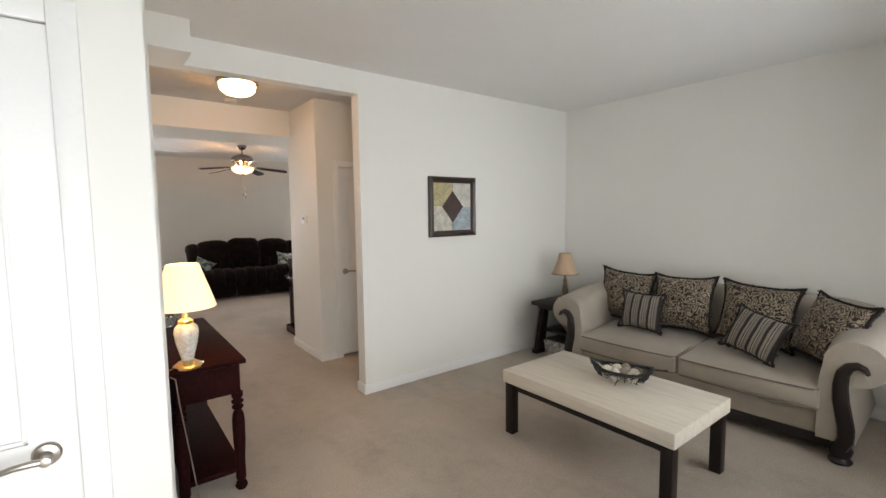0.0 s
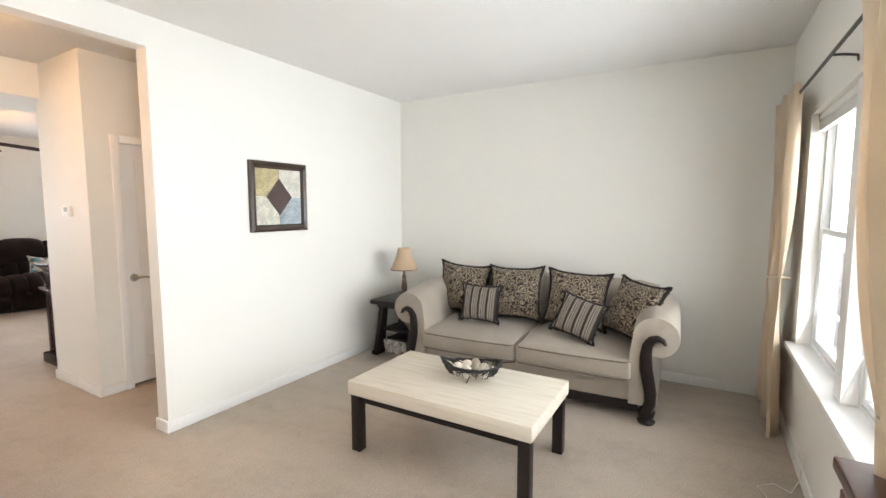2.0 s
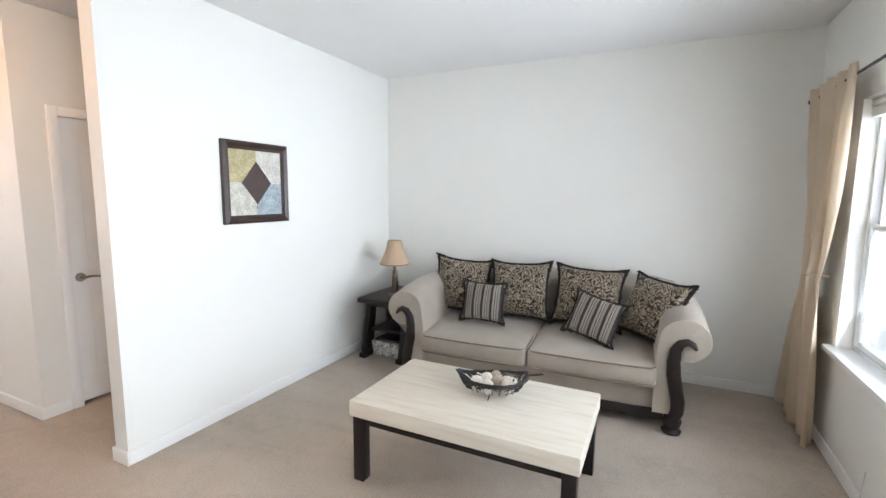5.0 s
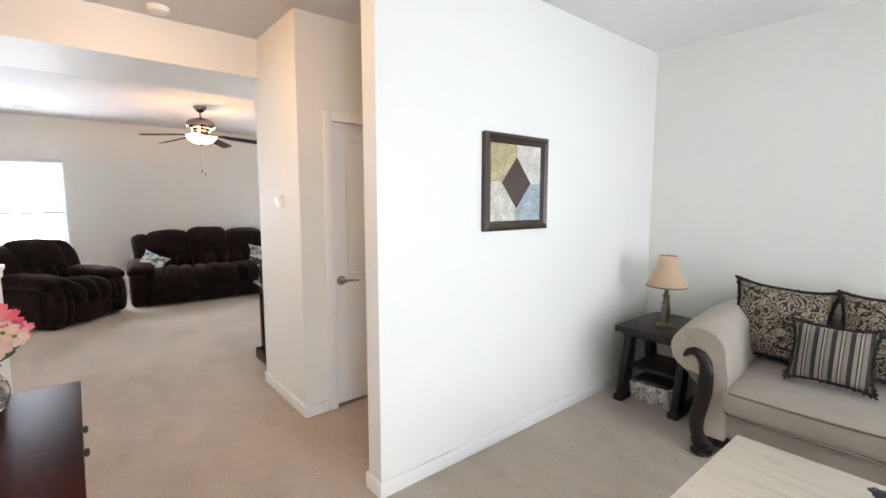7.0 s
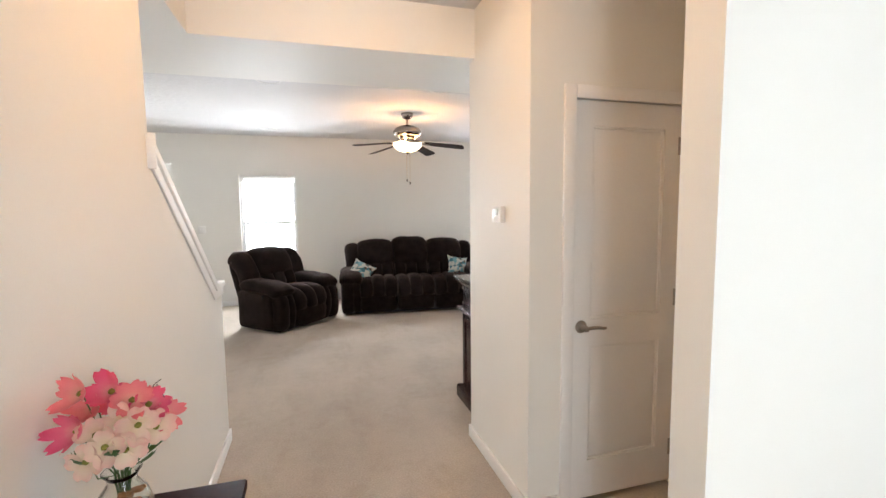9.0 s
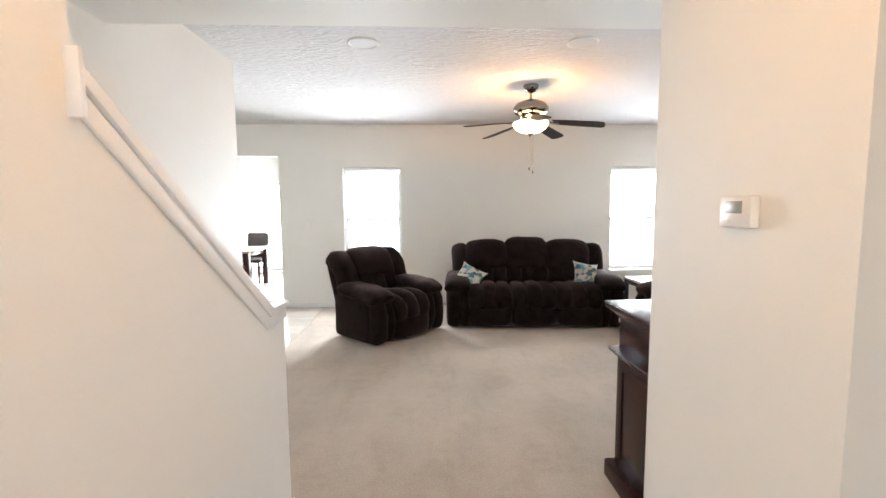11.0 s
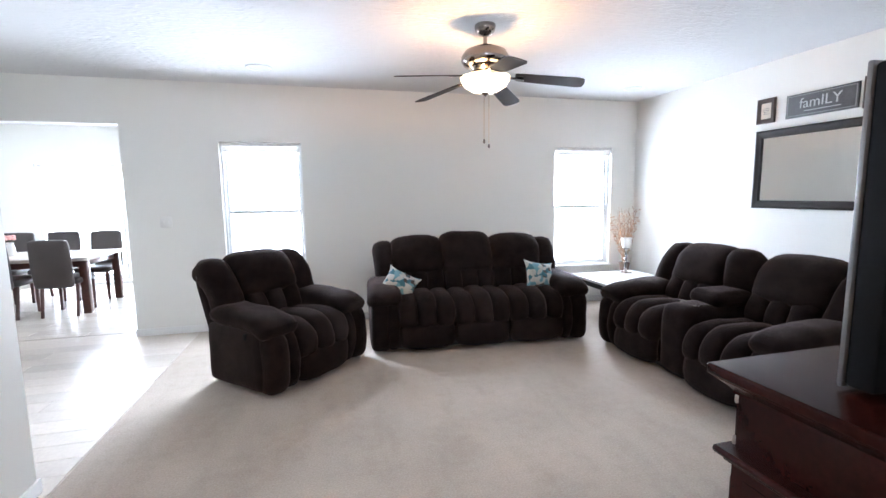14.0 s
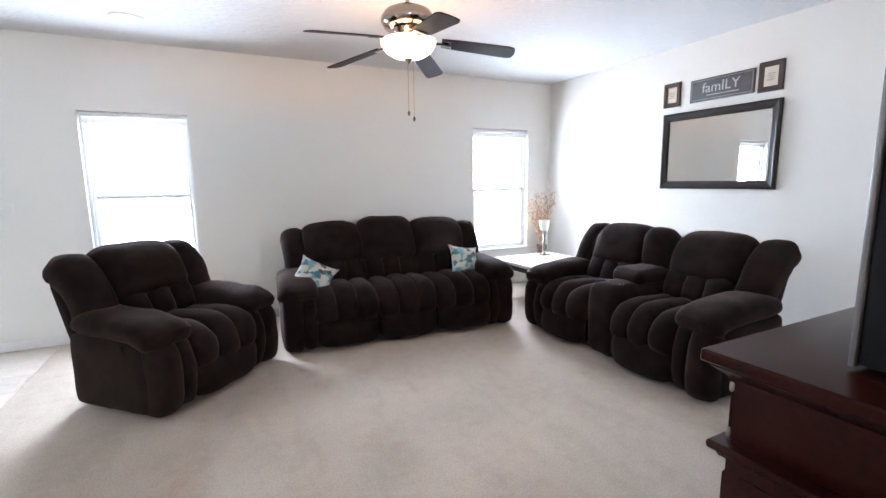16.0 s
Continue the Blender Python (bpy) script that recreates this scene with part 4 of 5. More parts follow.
def sofa_arm(s):
    """A rolled arm: flat inside, a scroll that rolls outwards at the top."""
    prof = [(0.835, 0.13), (0.835, 0.50), (0.85, 0.60)]
    for k in range(15):
        a = radians(165 - k * 19)
        prof.append((1.000 + 0.148 * math.cos(a), 0.625 + 0.138 * math.sin(a)))
    prof += [(0.985, 0.52), (0.965, 0.40), (0.985, 0.26), (1.02, 0.13)]
    own = prism([(s * x, z) for x, z in prof], 0.90, m=pose(0, -0.47, 0))
    # the arm's top dips a little towards the back, then meets the backrest
    bmesh.ops.subdivide_edges(own, edges=[e for e in own.edges if abs((e.verts[0].co - e.verts[1].co).y) > 0.5], cuts=8)
    for v in own.verts:
        if v.co.z > 0.45:
            f = (v.co.y + 0.47) / 0.9
            v.co.z += 0.035 * math.sin(f * math.pi) + 0.05 * f
    arm = part("arm", own, M["linen"], sofa)
    face = [(1.062, 0.585), (1.045, 0.612), (1.012, 0.625), (0.975, 0.610), (0.948, 0.565), (0.940, 0.49), (0.945, 0.40), (0.962, 0.31), (0.978, 0.23), (0.978, 0.16), (0.96, 0.11), (0.935, 0.075)]
    rib = bmesh.new()
    pts = [Vector((s * x, 0, z)) for x, z in face]
    sm = []
    for a, b1 in zip(pts, pts[1:]):
        sm += [a, (a + b1) / 2]
    sm.append(pts[-1])
    rings = []
    for i, q in enumerate(sm):
        d = (sm[min(i + 1, len(sm) - 1)] - sm[max(i - 1, 0)]).normalized()
        nrm = Vector((-d.z, 0, d.x))
        f = i / (len(sm) - 1)
        wd = 0.010 + 0.032 * min(1, f * 1.9) ** 0.8 - 0.008 * max(0, f - 0.75) * 4
        ring = []
        for k in range(10):
            a = 2 * math.pi * k / 10
            ring.append(rib.verts.new(q + nrm * wd * math.cos(a) + Vector((0, -0.478 + 0.026 * math.sin(a), 0))))
        rings.append(ring)
    for a, b1 in zip(rings, rings[1:]):
        for k in range(10):
            rib.faces.new((a[k], a[(k + 1) % 10], b1[(k + 1) % 10], b1[k]))
    rib.faces.new(rings[0])
    rib.faces.new(rings[-1])
    part("arm_trim", rib, M["espresso"], arm, "S-shaped carved dark wood trim")
    for k in range(9):
        a = radians(20 + k * 35)
        part("pleat", tube([(s * (1.005 + 0.05 * math.cos(a)), -0.473, 0.635 + 0.05 * math.sin(a)), (s * (1.005 + 0.145 * math.cos(a)), -0.470, 0.635 + 0.135 * math.sin(a))], 0.0035, 6, taper=0.4), M["linen"], arm)


for s in (-1, 1):
    sofa_arm(s)
    part("foot", lathe([(0, 0), (0.055, 0), (0.062, 0.015), (0.045, 0.035), (0.055, 0.06), (0.06, 0.085), (0.04, 0.12), (0, 0.125)], 20, m=pose(s * 0.955, -0.44, 0)), M["espresso"], sofa, "dark carved bun foot")
    part("foot", box(s * 0.95 - 0.035, 0.36, 0, s * 0.95 + 0.035, 0.43, 0.13, 0.006), M["espresso"], sofa)

FACE = lambda x, y, z, lean, spin=0, turn=0: pose(x, y, z, 0, 0, -90 + turn) @ pose(0, 0, 0, -lean, spin, 0)
G = "damask pillows on the beige sofa"
L = "black and tan damask back pillow with dark fringe"
pillow("throw_pillow", FACE(4.52, 3.63, 0.740, 14, 4, 6), 0.53, 0.50, 0.19, "damask", L, G, 0.015, 1)
pillow("throw_pillow", FACE(4.52, 3.10, 0.745, 15, -2, 0), 0.53, 0.50, 0.19, "damask", L, G, 0.015, 2)
pillow("throw_pillow", FACE(4.54, 2.55, 0.740, 16, 2, -3), 0.55, 0.49, 0.19, "damask", L, G, 0.015, 3)
pillow("throw_pillow", FACE(4.40, 2.08, 0.730, 26, 3, -42), 0.50, 0.48, 0.18, "damask", "black and tan damask pillow tipped against the sofa arm", G, 0.016, 4)
G = "striped pillows on the beige sofa"
pillow("throw_pillow", FACE(4.27, 3.33, 0.672, 14, 1, 4), 0.38, 0.34, 0.13, "stripe", "dark grey and tan striped pillow, upright", G, 0.012, 5)
pillow("throw_pillow", FACE(4.25, 2.46, 0.650, 26, 13, -10), 0.38, 0.34, 0.13, "stripe", "dark grey and tan striped pillow, tipped over", G, 0.012, 6)

# coffee table: stone slab on a dark wooden frame
tb = thing("coffee_table", pose(3.065, 2.905, 0), "coffee table with a cream stone slab on dark legs", "coffee table")
m = M["stone"] = material("cream_travertine", (0.74, 0.67, 0.55), 0.42, vary=0.06, scale=3, fine=60, bump=0.08)
nt, p = nodes_of(m)
co = nt.nodes.new("ShaderNodeTexCoord")
mp = nt.nodes.new("ShaderNodeMapping")
mp.inputs["Scale"].default_value = (14, 1.4, 14)
nt.links.new(co.outputs["Object"], mp.inputs[0])
nz = nt.nodes.new("ShaderNodeTexNoise")
nz.inputs["Scale"].default_value, nz.inputs["Detail"].default_value = 2.2, 6
nt.links.new(mp.outputs[0], nz.inputs["Vector"])
r = ramp(nt, nz.outputs[0], [(0.30, (0.62, 0.55, 0.45)), (0.5, (0.69, 0.63, 0.53)), (0.70, (0.73, 0.68, 0.585))])
nt.links.new(r.outputs[0], p.inputs["Base Color"])
part("tabletop", box(-0.345, -0.595, 0.365, 0.345, 0.595, 0.452, 0.008), M["stone"], tb, "cream travertine slab top")
bm = box(-0.30, -0.55, 0.315, 0.30, -0.515, 0.365, 0.003)
part("rail", bm, M["espresso"], tb)
part("rail", box(-0.30, 0.515, 0.315, 0.30, 0.55, 0.365, 0.003), M["espresso"], tb)
part("rail", box(-0.31, -0.515, 0.315, -0.275, 0.515, 0.365, 0.003), M["espresso"], tb)
part("rail", box(0.275, -0.515, 0.315, 0.31, 0.515, 0.365, 0.003), M["espresso"], tb)
for x in (-0.300, 0.300):
    for y in (-0.548, 0.548):
        part("leg", box(x - 0.032, y - 0.032, 0, x + 0.032, y + 0.032, 0.365, 0.004), M["espresso"], tb)

# leaf-shaped wire bowl with woven balls
bw = thing("wire_bowl", pose(3.12, 2.84, 0.452, 0, 0, -72) @ Matrix.Diagonal((1.0, 1.12, 1.12, 1)), "black leaf-shaped wire bowl holding decorative balls", "bowl")


def leaf_edge(f):
    """Points of the leaf's outline: f from 0 (tip) through 0.5 (stem) to 1."""
    a = 2 * math.pi * f
    x = -0.19 * math.cos(a)
    wd = 0.095 * (math.sin(a) if abs(math.sin(a)) > 1e-9 else 0) * (1 - 0.25 * math.cos(a))
    return Vector((x, wd, 0.085 + 0.03 * math.cos(a) ** 4))


bm = bmesh.new()
ring = [leaf_edge(k / 40) for k in range(41)]
tube(ring, 0.005, 6, bm=bm)
tube([q * 0.97 + Vector((0, 0, 0.006)) for q in ring], 0.003, 5, bm=bm)
part("rim", bm, M["black"], bw)
bm = bmesh.new()
for k in range(1, 12):
    f = k / 24
    a, c = leaf_edge(f), leaf_edge(1 - f)
    tube([a, a * 0.8 + Vector((0, 0, -0.035)), Vector((a.x * 0.75, a.y * 0.3, 0.028)), Vector((c.x * 0.75, c.y * 0.3, 0.028)), c * 0.8 + Vector((0, 0, -0.035)), c], 0.0022, 5, bm=bm)
rn = random.Random(8)
for k in range(110):
    f = rn.random()
    a = leaf_edge(f)
    b1 = leaf_edge((f + rn.uniform(0.03, 0.12)) % 1)
    tube([a, Vector((b1.x * 0.85, b1.y * 0.72, 0.055)), Vector((b1.x * 0.7, b1.y * 0.3, 0.03))], 0.0018, 4, bm=bm)
for k in range(90):
    f = rn.random()
    a, c = leaf_edge(f), leaf_edge((f + rn.uniform(0.04, 0.10)) % 1)
    j = lambda: Vector((rn.uniform(-0.008, 0.008), rn.uniform(-0.008, 0.008), rn.uniform(-0.014, 0.008)))
    tube([a + j(), (a + c) * 0.5 + j(), c + j()], 0.0028, 4, bm=bm, taper=0.7)
tube([(-0.2, 0, 0.12), (-0.05, 0, 0.028), (0.1, 0, 0.028), (0.19, 0, 0.11), (0.27, 0.005, 0.118)], 0.005, 6, bm=bm)
part("wire_basket", bm, M["black"], bw)
for k in range(3):
    a = k * 2.1 + 0.3
    part("leg", tube([(0.05 * math.cos(a), 0.04 * math.sin(a), 0.03), (0.09 * math.cos(a), 0.06 * math.sin(a), 0.003), (0.105 * math.cos(a), 0.07 * math.sin(a), 0.005)], 0.003, 5), M["black"], bw)
M["ball_white"] = material("white_rattan_ball", (0.72, 0.66, 0.58), 0.8, vary=0.25, scale=70, fine=160, bump=0.8, dist=0.004)
M["ball_tan"] = material("grey_tan_ball", (0.34, 0.29, 0.23), 0.8, vary=0.25, scale=70, fine=160, bump=0.8, dist=0.004)
for i, (x, y, z, r0) in enumerate([(-0.095, 0.0, 0.068, 0.034), (-0.035, 0.032, 0.072, 0.036), (-0.03, -0.035, 0.066, 0.033), (0.03, 0.0, 0.070, 0.036), (0.085, 0.022, 0.068, 0.032), (0.02, 0.05, 0.088, 0.028), (0.085, -0.028, 0.07, 0.03)]):
    own = bmesh.new()
    bmesh.ops.create_uvsphere(own, u_segments=20, v_segments=12, radius=r0 * 1.12)
    o = finish("decorative_ball", merged(None, own), M["ball_tan" if i in (3, 5) else "ball_white"])
    o.matrix_world = bw.matrix_world @ pose(x * 0.9, y * 0.9, z - 0.012)
    tagged(o, "grey-tan woven ball in the wire bowl" if i in (3, 5) else "white woven ball in the wire bowl", "ball", "balls in the wire bowl")

# end table with slanted panel legs
et = thing("end_table", pose(4.56, 4.325, 0), "black wooden end table with slanted panel legs", "end table")
part("tabletop", box(-0.33, -0.24, 0.535, 0.33, 0.24, 0.58, 0.008), M["espresso"], et)
for s in (-1, 1):
    part("leg", prism([(-0.30, 0.04), (-0.17, 0.04), (-0.10, 0.52), (-0.19, 0.52)], 0.05, m=pose(0, s * 0.2 - 0.025, 0), bevel=0.004), M["espresso"], et)
    part("leg", prism([(0.30, 0.04), (0.17, 0.04), (0.10, 0.52), (0.19, 0.52)], 0.05, m=pose(0, s * 0.2 - 0.025, 0), bevel=0.004), M["espresso"], et)
    part("foot_rail", box(-0.32, s * 0.2 - 0.035, 0, 0.32, s * 0.2 + 0.035, 0.045, 0.006), M["espresso"], et)
part("apron", box(-0.24, -0.22, 0.49, 0.24, 0.22, 0.535, 0.004), M["espresso"], et)
part("shelf", box(-0.20, -0.18, 0.24, 0.20, 0.18, 0.265, 0.004), M["espresso"], et)

bk = thing("storage_basket", pose(4.50, 4.34, 0, 0, 0, -3), "pale patterned storage box under the end table", "storage box")
part("box", prism([(-0.13, 0), (0.13, 0), (0.15, 0.14), (-0.15, 0.14)], 0.30, m=pose(0, -0.15, 0), bevel=0.006), material("grey_print", (0.45, 0.43, 0.41), 0.7, vary=0.7, scale=22, fine=45, bump=0.1), bk)
part("lining", box(-0.125, -0.13, 0.14, 0.125, 0.13, 0.165, 0.01), M["black"], bk, "dark folded lining")

el = thing("table_lamp", pose(4.48, 4.307, 0.58) @ Matrix.Diagonal((0.88, 0.88, 0.99, 1)), "unlit table lamp with tan bell shade and turned base", "table lamp")
part("base", lathe([(0, 0), (0.068, 0), (0.068, 0.018), (0.05, 0.025), (0.026, 0.035), (0.022, 0.06), (0.034, 0.09), (0.036, 0.13), (0.026, 0.165), (0.034, 0.175), (0.026, 0.19), (0.020, 0.215), (0.030, 0.23), (0.018, 0.245), (0.012, 0.30), (0.012, 0.33), (0, 0.33)], 20), material("aged_bronze", (0.12, 0.085, 0.05), 0.45, vary=0.35, scale=30, bump=0.15), el)
part("shade", lathe([(0.158, 0.305), (0.159, 0.308), (0.120, 0.385), (0.090, 0.455), (0.074, 0.53), (0.072, 0.53)], 32), material("tan_shade", (0.50, 0.36, 0.24), 0.8, vary=0.06, fine=250, bump=0.1), el, "tan fabric bell shade")
part("trim_band", lathe([(0.1605, 0.302), (0.1605, 0.312)], 32), material("brown_band", (0.16, 0.10, 0.06), 0.7, bump=0), el)

# framed picture
pc = thing("framed_picture", pose(3.24, 4.70, 1.609) @ Matrix.Scale(1.02, 4), "square picture in a dark bronze frame, four panels and a diamond", "picture")
M["frame_wood"] = material("dark_bronze_frame", (0.045, 0.027, 0.020), 0.35, vary=0.25, bump=0.05)
o, i2 = 0.277, 0.222
for k in range(4):
    own = bmesh.new()
    pr = [(o, 0.0), (o, 0.030), (o - 0.018, 0.042), (o - 0.04, 0.032), (i2 + 0.012, 0.026), (i2, 0.014), (i2, 0.0)]
    a = [own.verts.new((-e, -d, e)) for e, d in pr]
    b1 = [own.verts.new((e, -d, e)) for e, d in pr]
    for q in range(len(pr) - 1):
        own.faces.new((a[q], a[q + 1], b1[q + 1], b1[q]))
    part("frame", merged(None, own, pose(0, 0, 0, 0, 90 * k, 0)), M["frame_wood"], pc)
for (sx, sz), (nm, col, vs) in zip([(-1, 1), (1, 1), (-1, -1), (1, -1)], [("gold", (0.42, 0.36, 0.20), 0.35), ("ivory", (0.58, 0.56, 0.50), 0.25), ("cream", (0.56, 0.54, 0.46), 0.3), ("grey_blue", (0.36, 0.42, 0.45), 0.35)]):
    a, c = sorted((sx * 0.002, sx * 0.223)), sorted((sz * 0.002, sz * 0.223))
    part("art_panel", box(a[0], -0.012, c[0], a[1], 0, c[1]), material(nm + "_art", col, 0.6, vary=vs, scale=14, fine=70, bump=0.5, dist=0.004), pc, nm.replace("_", " ") + " embossed panel")
own = prism([(0, -0.148), (0.126, 0), (0, 0.148), (-0.126, 0)], 0.004, m=pose(0, -0.0165, 0))
part("diamond", own, material("brown_art", (0.075, 0.048, 0.042), 0.6, vary=0.25, scale=20, bump=0.2), pc, "dark brown diamond")


# curtains
def curtain(x_top0, x_top1, x_tie, x_bot0, x_bot1, z_top, z_tie, label, seed, hw=0.075):
    """A tied-back curtain hung along the front wall, in folds."""
    c = thing("curtain", Matrix(), label, "curtain", "tan curtains")
    own = bmesh.new()
    nu, nv, rows = 72, 46, []
    for j in range(nv + 1):
        z = 0.03 + (z_top - 0.03) * j / nv
        f = (z - z_tie) / (z_top - z_tie)
        if f >= 0:
            s = f ** 0.55
            a = x_tie - hw + (x_top0 - x_tie + hw) * s
            b1 = x_tie + hw + (x_top1 - x_tie - hw) * s
        else:
            s = min(1, (-f * 1.25)) ** 0.6
            a = x_tie - hw + (x_bot0 - x_tie + hw) * s
            b1 = x_tie + hw + (x_bot1 - x_tie - hw) * s
        row = []
        for i in range(nu + 1):
            u = i / nu
            amp = (0.030 if hw < 0.2 else 0.05) * min(1, 0.55 + abs(f))
            y = 1.185 + amp * math.sin(u * 2 * math.pi * (4.5 if hw < 0.2 else 5) + seed + 0.5 * math.sin(z * 2)) + 0.012 * math.sin(u * 41 + z * 3 + seed)
            y += 0.05 * (1 - s) * math.sin(u * math.pi)
            if z > z_top - 0.07:
                y += 0.006 * math.sin(u * 120)
            row.append(own.verts.new((a + (b1 - a) * u, y, z)))
        rows.append(row)
    for a, b1 in zip(rows, rows[1:]):
        for i in range(nu):
            own.faces.new((a[i], a[i + 1], b1[i + 1], b1[i]))
    cl = part("cloth", own, M["curtain"], c)
    md = cl.modifiers.new("thickness", "SOLIDIFY")
    md.thickness = 0.004
    loop = [(x_tie + (hw + 0.01) * math.cos(2 * math.pi * k / 16), 1.19 + 0.062 * math.sin(2 * math.pi * k / 16), z_tie - 0.27 * hw * math.cos(2 * math.pi * k / 16)) for k in range(17)]
    part("tieback", tube(loop, 0.006, 6), M["curtain"], c, "twisted tan tie cord")
    return c


curtain(4.02, 4.74, 4.36, 4.14, 4.90, 2.235, 1.05, "tan curtain tied back beside the window, long to the floor", 0.4)
curtain(1.58, 2.66, 2.02, 1.46, 2.12, 2.235, 1.03, "tan curtain tied back over the dark cabinet", 2.1, 0.22)
rod = thing("curtain_rod", Matrix(), "thin black curtain rod on brackets", "curtain rod")
part("rod", tube([(1.56, 1.185, 2.18), (4.84, 1.185, 2.18)], 0.008, 10), M["black"], rod)
for x in (3.26, 4.80, 1.6):
    part("bracket", tube([(x, 1.10, 2.13), (x, 1.105, 2.155), (x, 1.15, 2.165), (x, 1.185, 2.168)], 0.006, 6), M["black"], rod)
for x in (1.55, 4.85):
    part("finial", lathe([(0, -0.02), (0.016, -0.012), (0.018, 0), (0.012, 0.014), (0, 0.02)], 14, m=pose(x, 1.185, 2.18, 0, 90, 0)), M["black"], rod)

cb = thing("side_cabinet", pose(1.82, 1.205, 0), "dark red-brown wooden cabinet with panelled doors below the window", "cabinet")
part("top", box(-0.42, -0.09, 0.81, 0.42, 0.095, 0.845, 0.006), M["brownwood"], cb)
part("body", box(-0.39, -0.085, 0.05, 0.39, 0.07, 0.81, 0.003), M["brownwood"], cb)
for s in (-1, 1):
    d = part("door", box(s * 0.195 - 0.18, 0.07, 0.10, s * 0.195 + 0.18, 0.085, 0.78, 0.004), M["brownwood"], cb)
    part("door_panel", box(s * 0.195 - 0.12, 0.084, 0.18, s * 0.195 + 0.12, 0.090, 0.70, 0.004), M["brownwood"], d)
part("plinth", box(-0.40, -0.085, 0, 0.40, 0.08, 0.06, 0.004), M["brownwood"], cb)

cd = thing("power_cord", Matrix(), "thin white cord lying curled on the carpet", "cord")
part("cord", tube([(3.55, 1.13, 0.25), (3.55, 1.14, 0.10), (3.56, 1.17, 0.012), (3.62, 1.24, 0.008), (3.55, 1.32, 0.008), (3.44, 1.28, 0.008), (3.42, 1.20, 0.008), (3.30, 1.18, 0.008), (3.15, 1.24, 0.008)], 0.0028, 6), M["plastic"], cd)


# ---- family room ----
def roll(x, w, t, path, seg=20, steps=18, end=0.22, lump=0.010, seed=0.0, bm=None, m=None, square=0.72):
    """A stuffed roll of width w and thickness t, swept through (y, z) points and closed at both ends."""
    own = bmesh.new()
    q = [Vector((0, a, b1)) for a, b1 in path]
    q = [q[0] * 2 - q[1]] + q + [q[-1] * 2 - q[-2]]
    line = []
    for i in range(steps + 1):
        g = i / steps * (len(path) - 1)
        k = min(int(g), len(path) - 2)
        f = g - k
        a, b1, c, d = q[k:k + 4]
        line.append(0.5 * (2 * b1 + (c - a) * f + (2 * a - 5 * b1 + 4 * c - d) * f * f + (3 * b1 - a - 3 * c + d) * f ** 3))
    rings = []
    for i, c in enumerate(line):
        tan = (line[min(i + 1, steps)] - line[max(i - 1, 0)]).normalized()
        nrm = Vector((0, -tan.z, tan.y))
        f = i / steps
        k = min(1.0, f / end, (1 - f) / end)
        fat = math.sqrt(max(0.02, 1 - (1 - k) ** 2))
        ring = []
        for j in range(seg):
            a = 2 * math.pi * j / seg
            ca, sa = math.cos(a), math.sin(a)
            px = math.copysign(abs(ca) ** square, ca) * w / 2 * (0.72 + 0.28 * fat)
            pn = math.copysign(abs(sa) ** 0.80, sa) * t / 2 * fat
            v = Vector((x + px, 0, 0)) + c + nrm * pn
            wob = lump * noise.noise(v * 5.5 + Vector((seed, 3.1 * seed, 0))) + 0.4 * lump * noise.noise(v * 17 + Vector((seed, 0, 1.7)))
            ring.append(own.verts.new(v + (nrm * sa + Vector((ca, 0, 0))) * wob))
        rings.append(ring)
    for a, b1 in zip(rings, rings[1:]):
        for j in range(seg):
            own.faces.new((a[j], a[(j + 1) % seg], b1[(j + 1) % seg], b1[j]))
    own.faces.new(rings[0][::-1])
    own.faces.new(rings[-1])
    return merged(bm, own, m)


LEAN = -22


def seat_unit(parent, x, w, up=0.0):
    """One reclining place: footrest, channelled seat falling over the front, tufted lower back and headrest."""
    bm = roll(x, w * 0.99, 0.17, [(-0.435, 0.275), (-0.462, 0.20), (-0.462, 0.12), (-0.43, 0.045)], seed=x + 0.3)
    puff(x, -0.20, 0.21, w * 0.96, 0.46, 0.34, 0.2, bm=bm)
    part("footrest", bm, M["plush"], parent)
    bm = bmesh.new()
    for k, ww, rise in ((-1, 0.345, 0.0), (1, 0.345, 0.0), (0, 0.36, 0.012)):
        roll(x + k * w * 0.325, w * ww, 0.19, [(0.20, 0.415), (-0.06, 0.43 + rise), (-0.30, 0.44 + rise), (-0.42, 0.405 + rise), (-0.452 - rise * 0.5, 0.32), (-0.43, 0.235)], seed=x + k, bm=bm)
    part("seat", bm, M["plush"], parent)
    tilt = pose(0, 0.15, 0.47, LEAN, 0, 0)
    bm = bmesh.new()
    for k in (-1, 0, 1):
        roll(x + k * w * 0.315, w * 0.35, 0.20, [(-0.02, -0.05), (-0.055, 0.06), (-0.045, 0.17), (0.0, 0.27)], seed=x + 5 + k, bm=bm, m=tilt)
    part("lower_back", bm, M["plush"], parent)
    bm = roll(x, w * 1.06, 0.25, [(-0.03, 0.165), (-0.05, 0.27), (-0.042, 0.40), (0.01, 0.490 + up), (0.080, 0.500 + up), (0.10, 0.41)], seg=32, steps=24, square=0.5, end=0.14, lump=0.014, seed=x + 9, m=tilt)
    part("headrest", bm, M["plush"], parent)


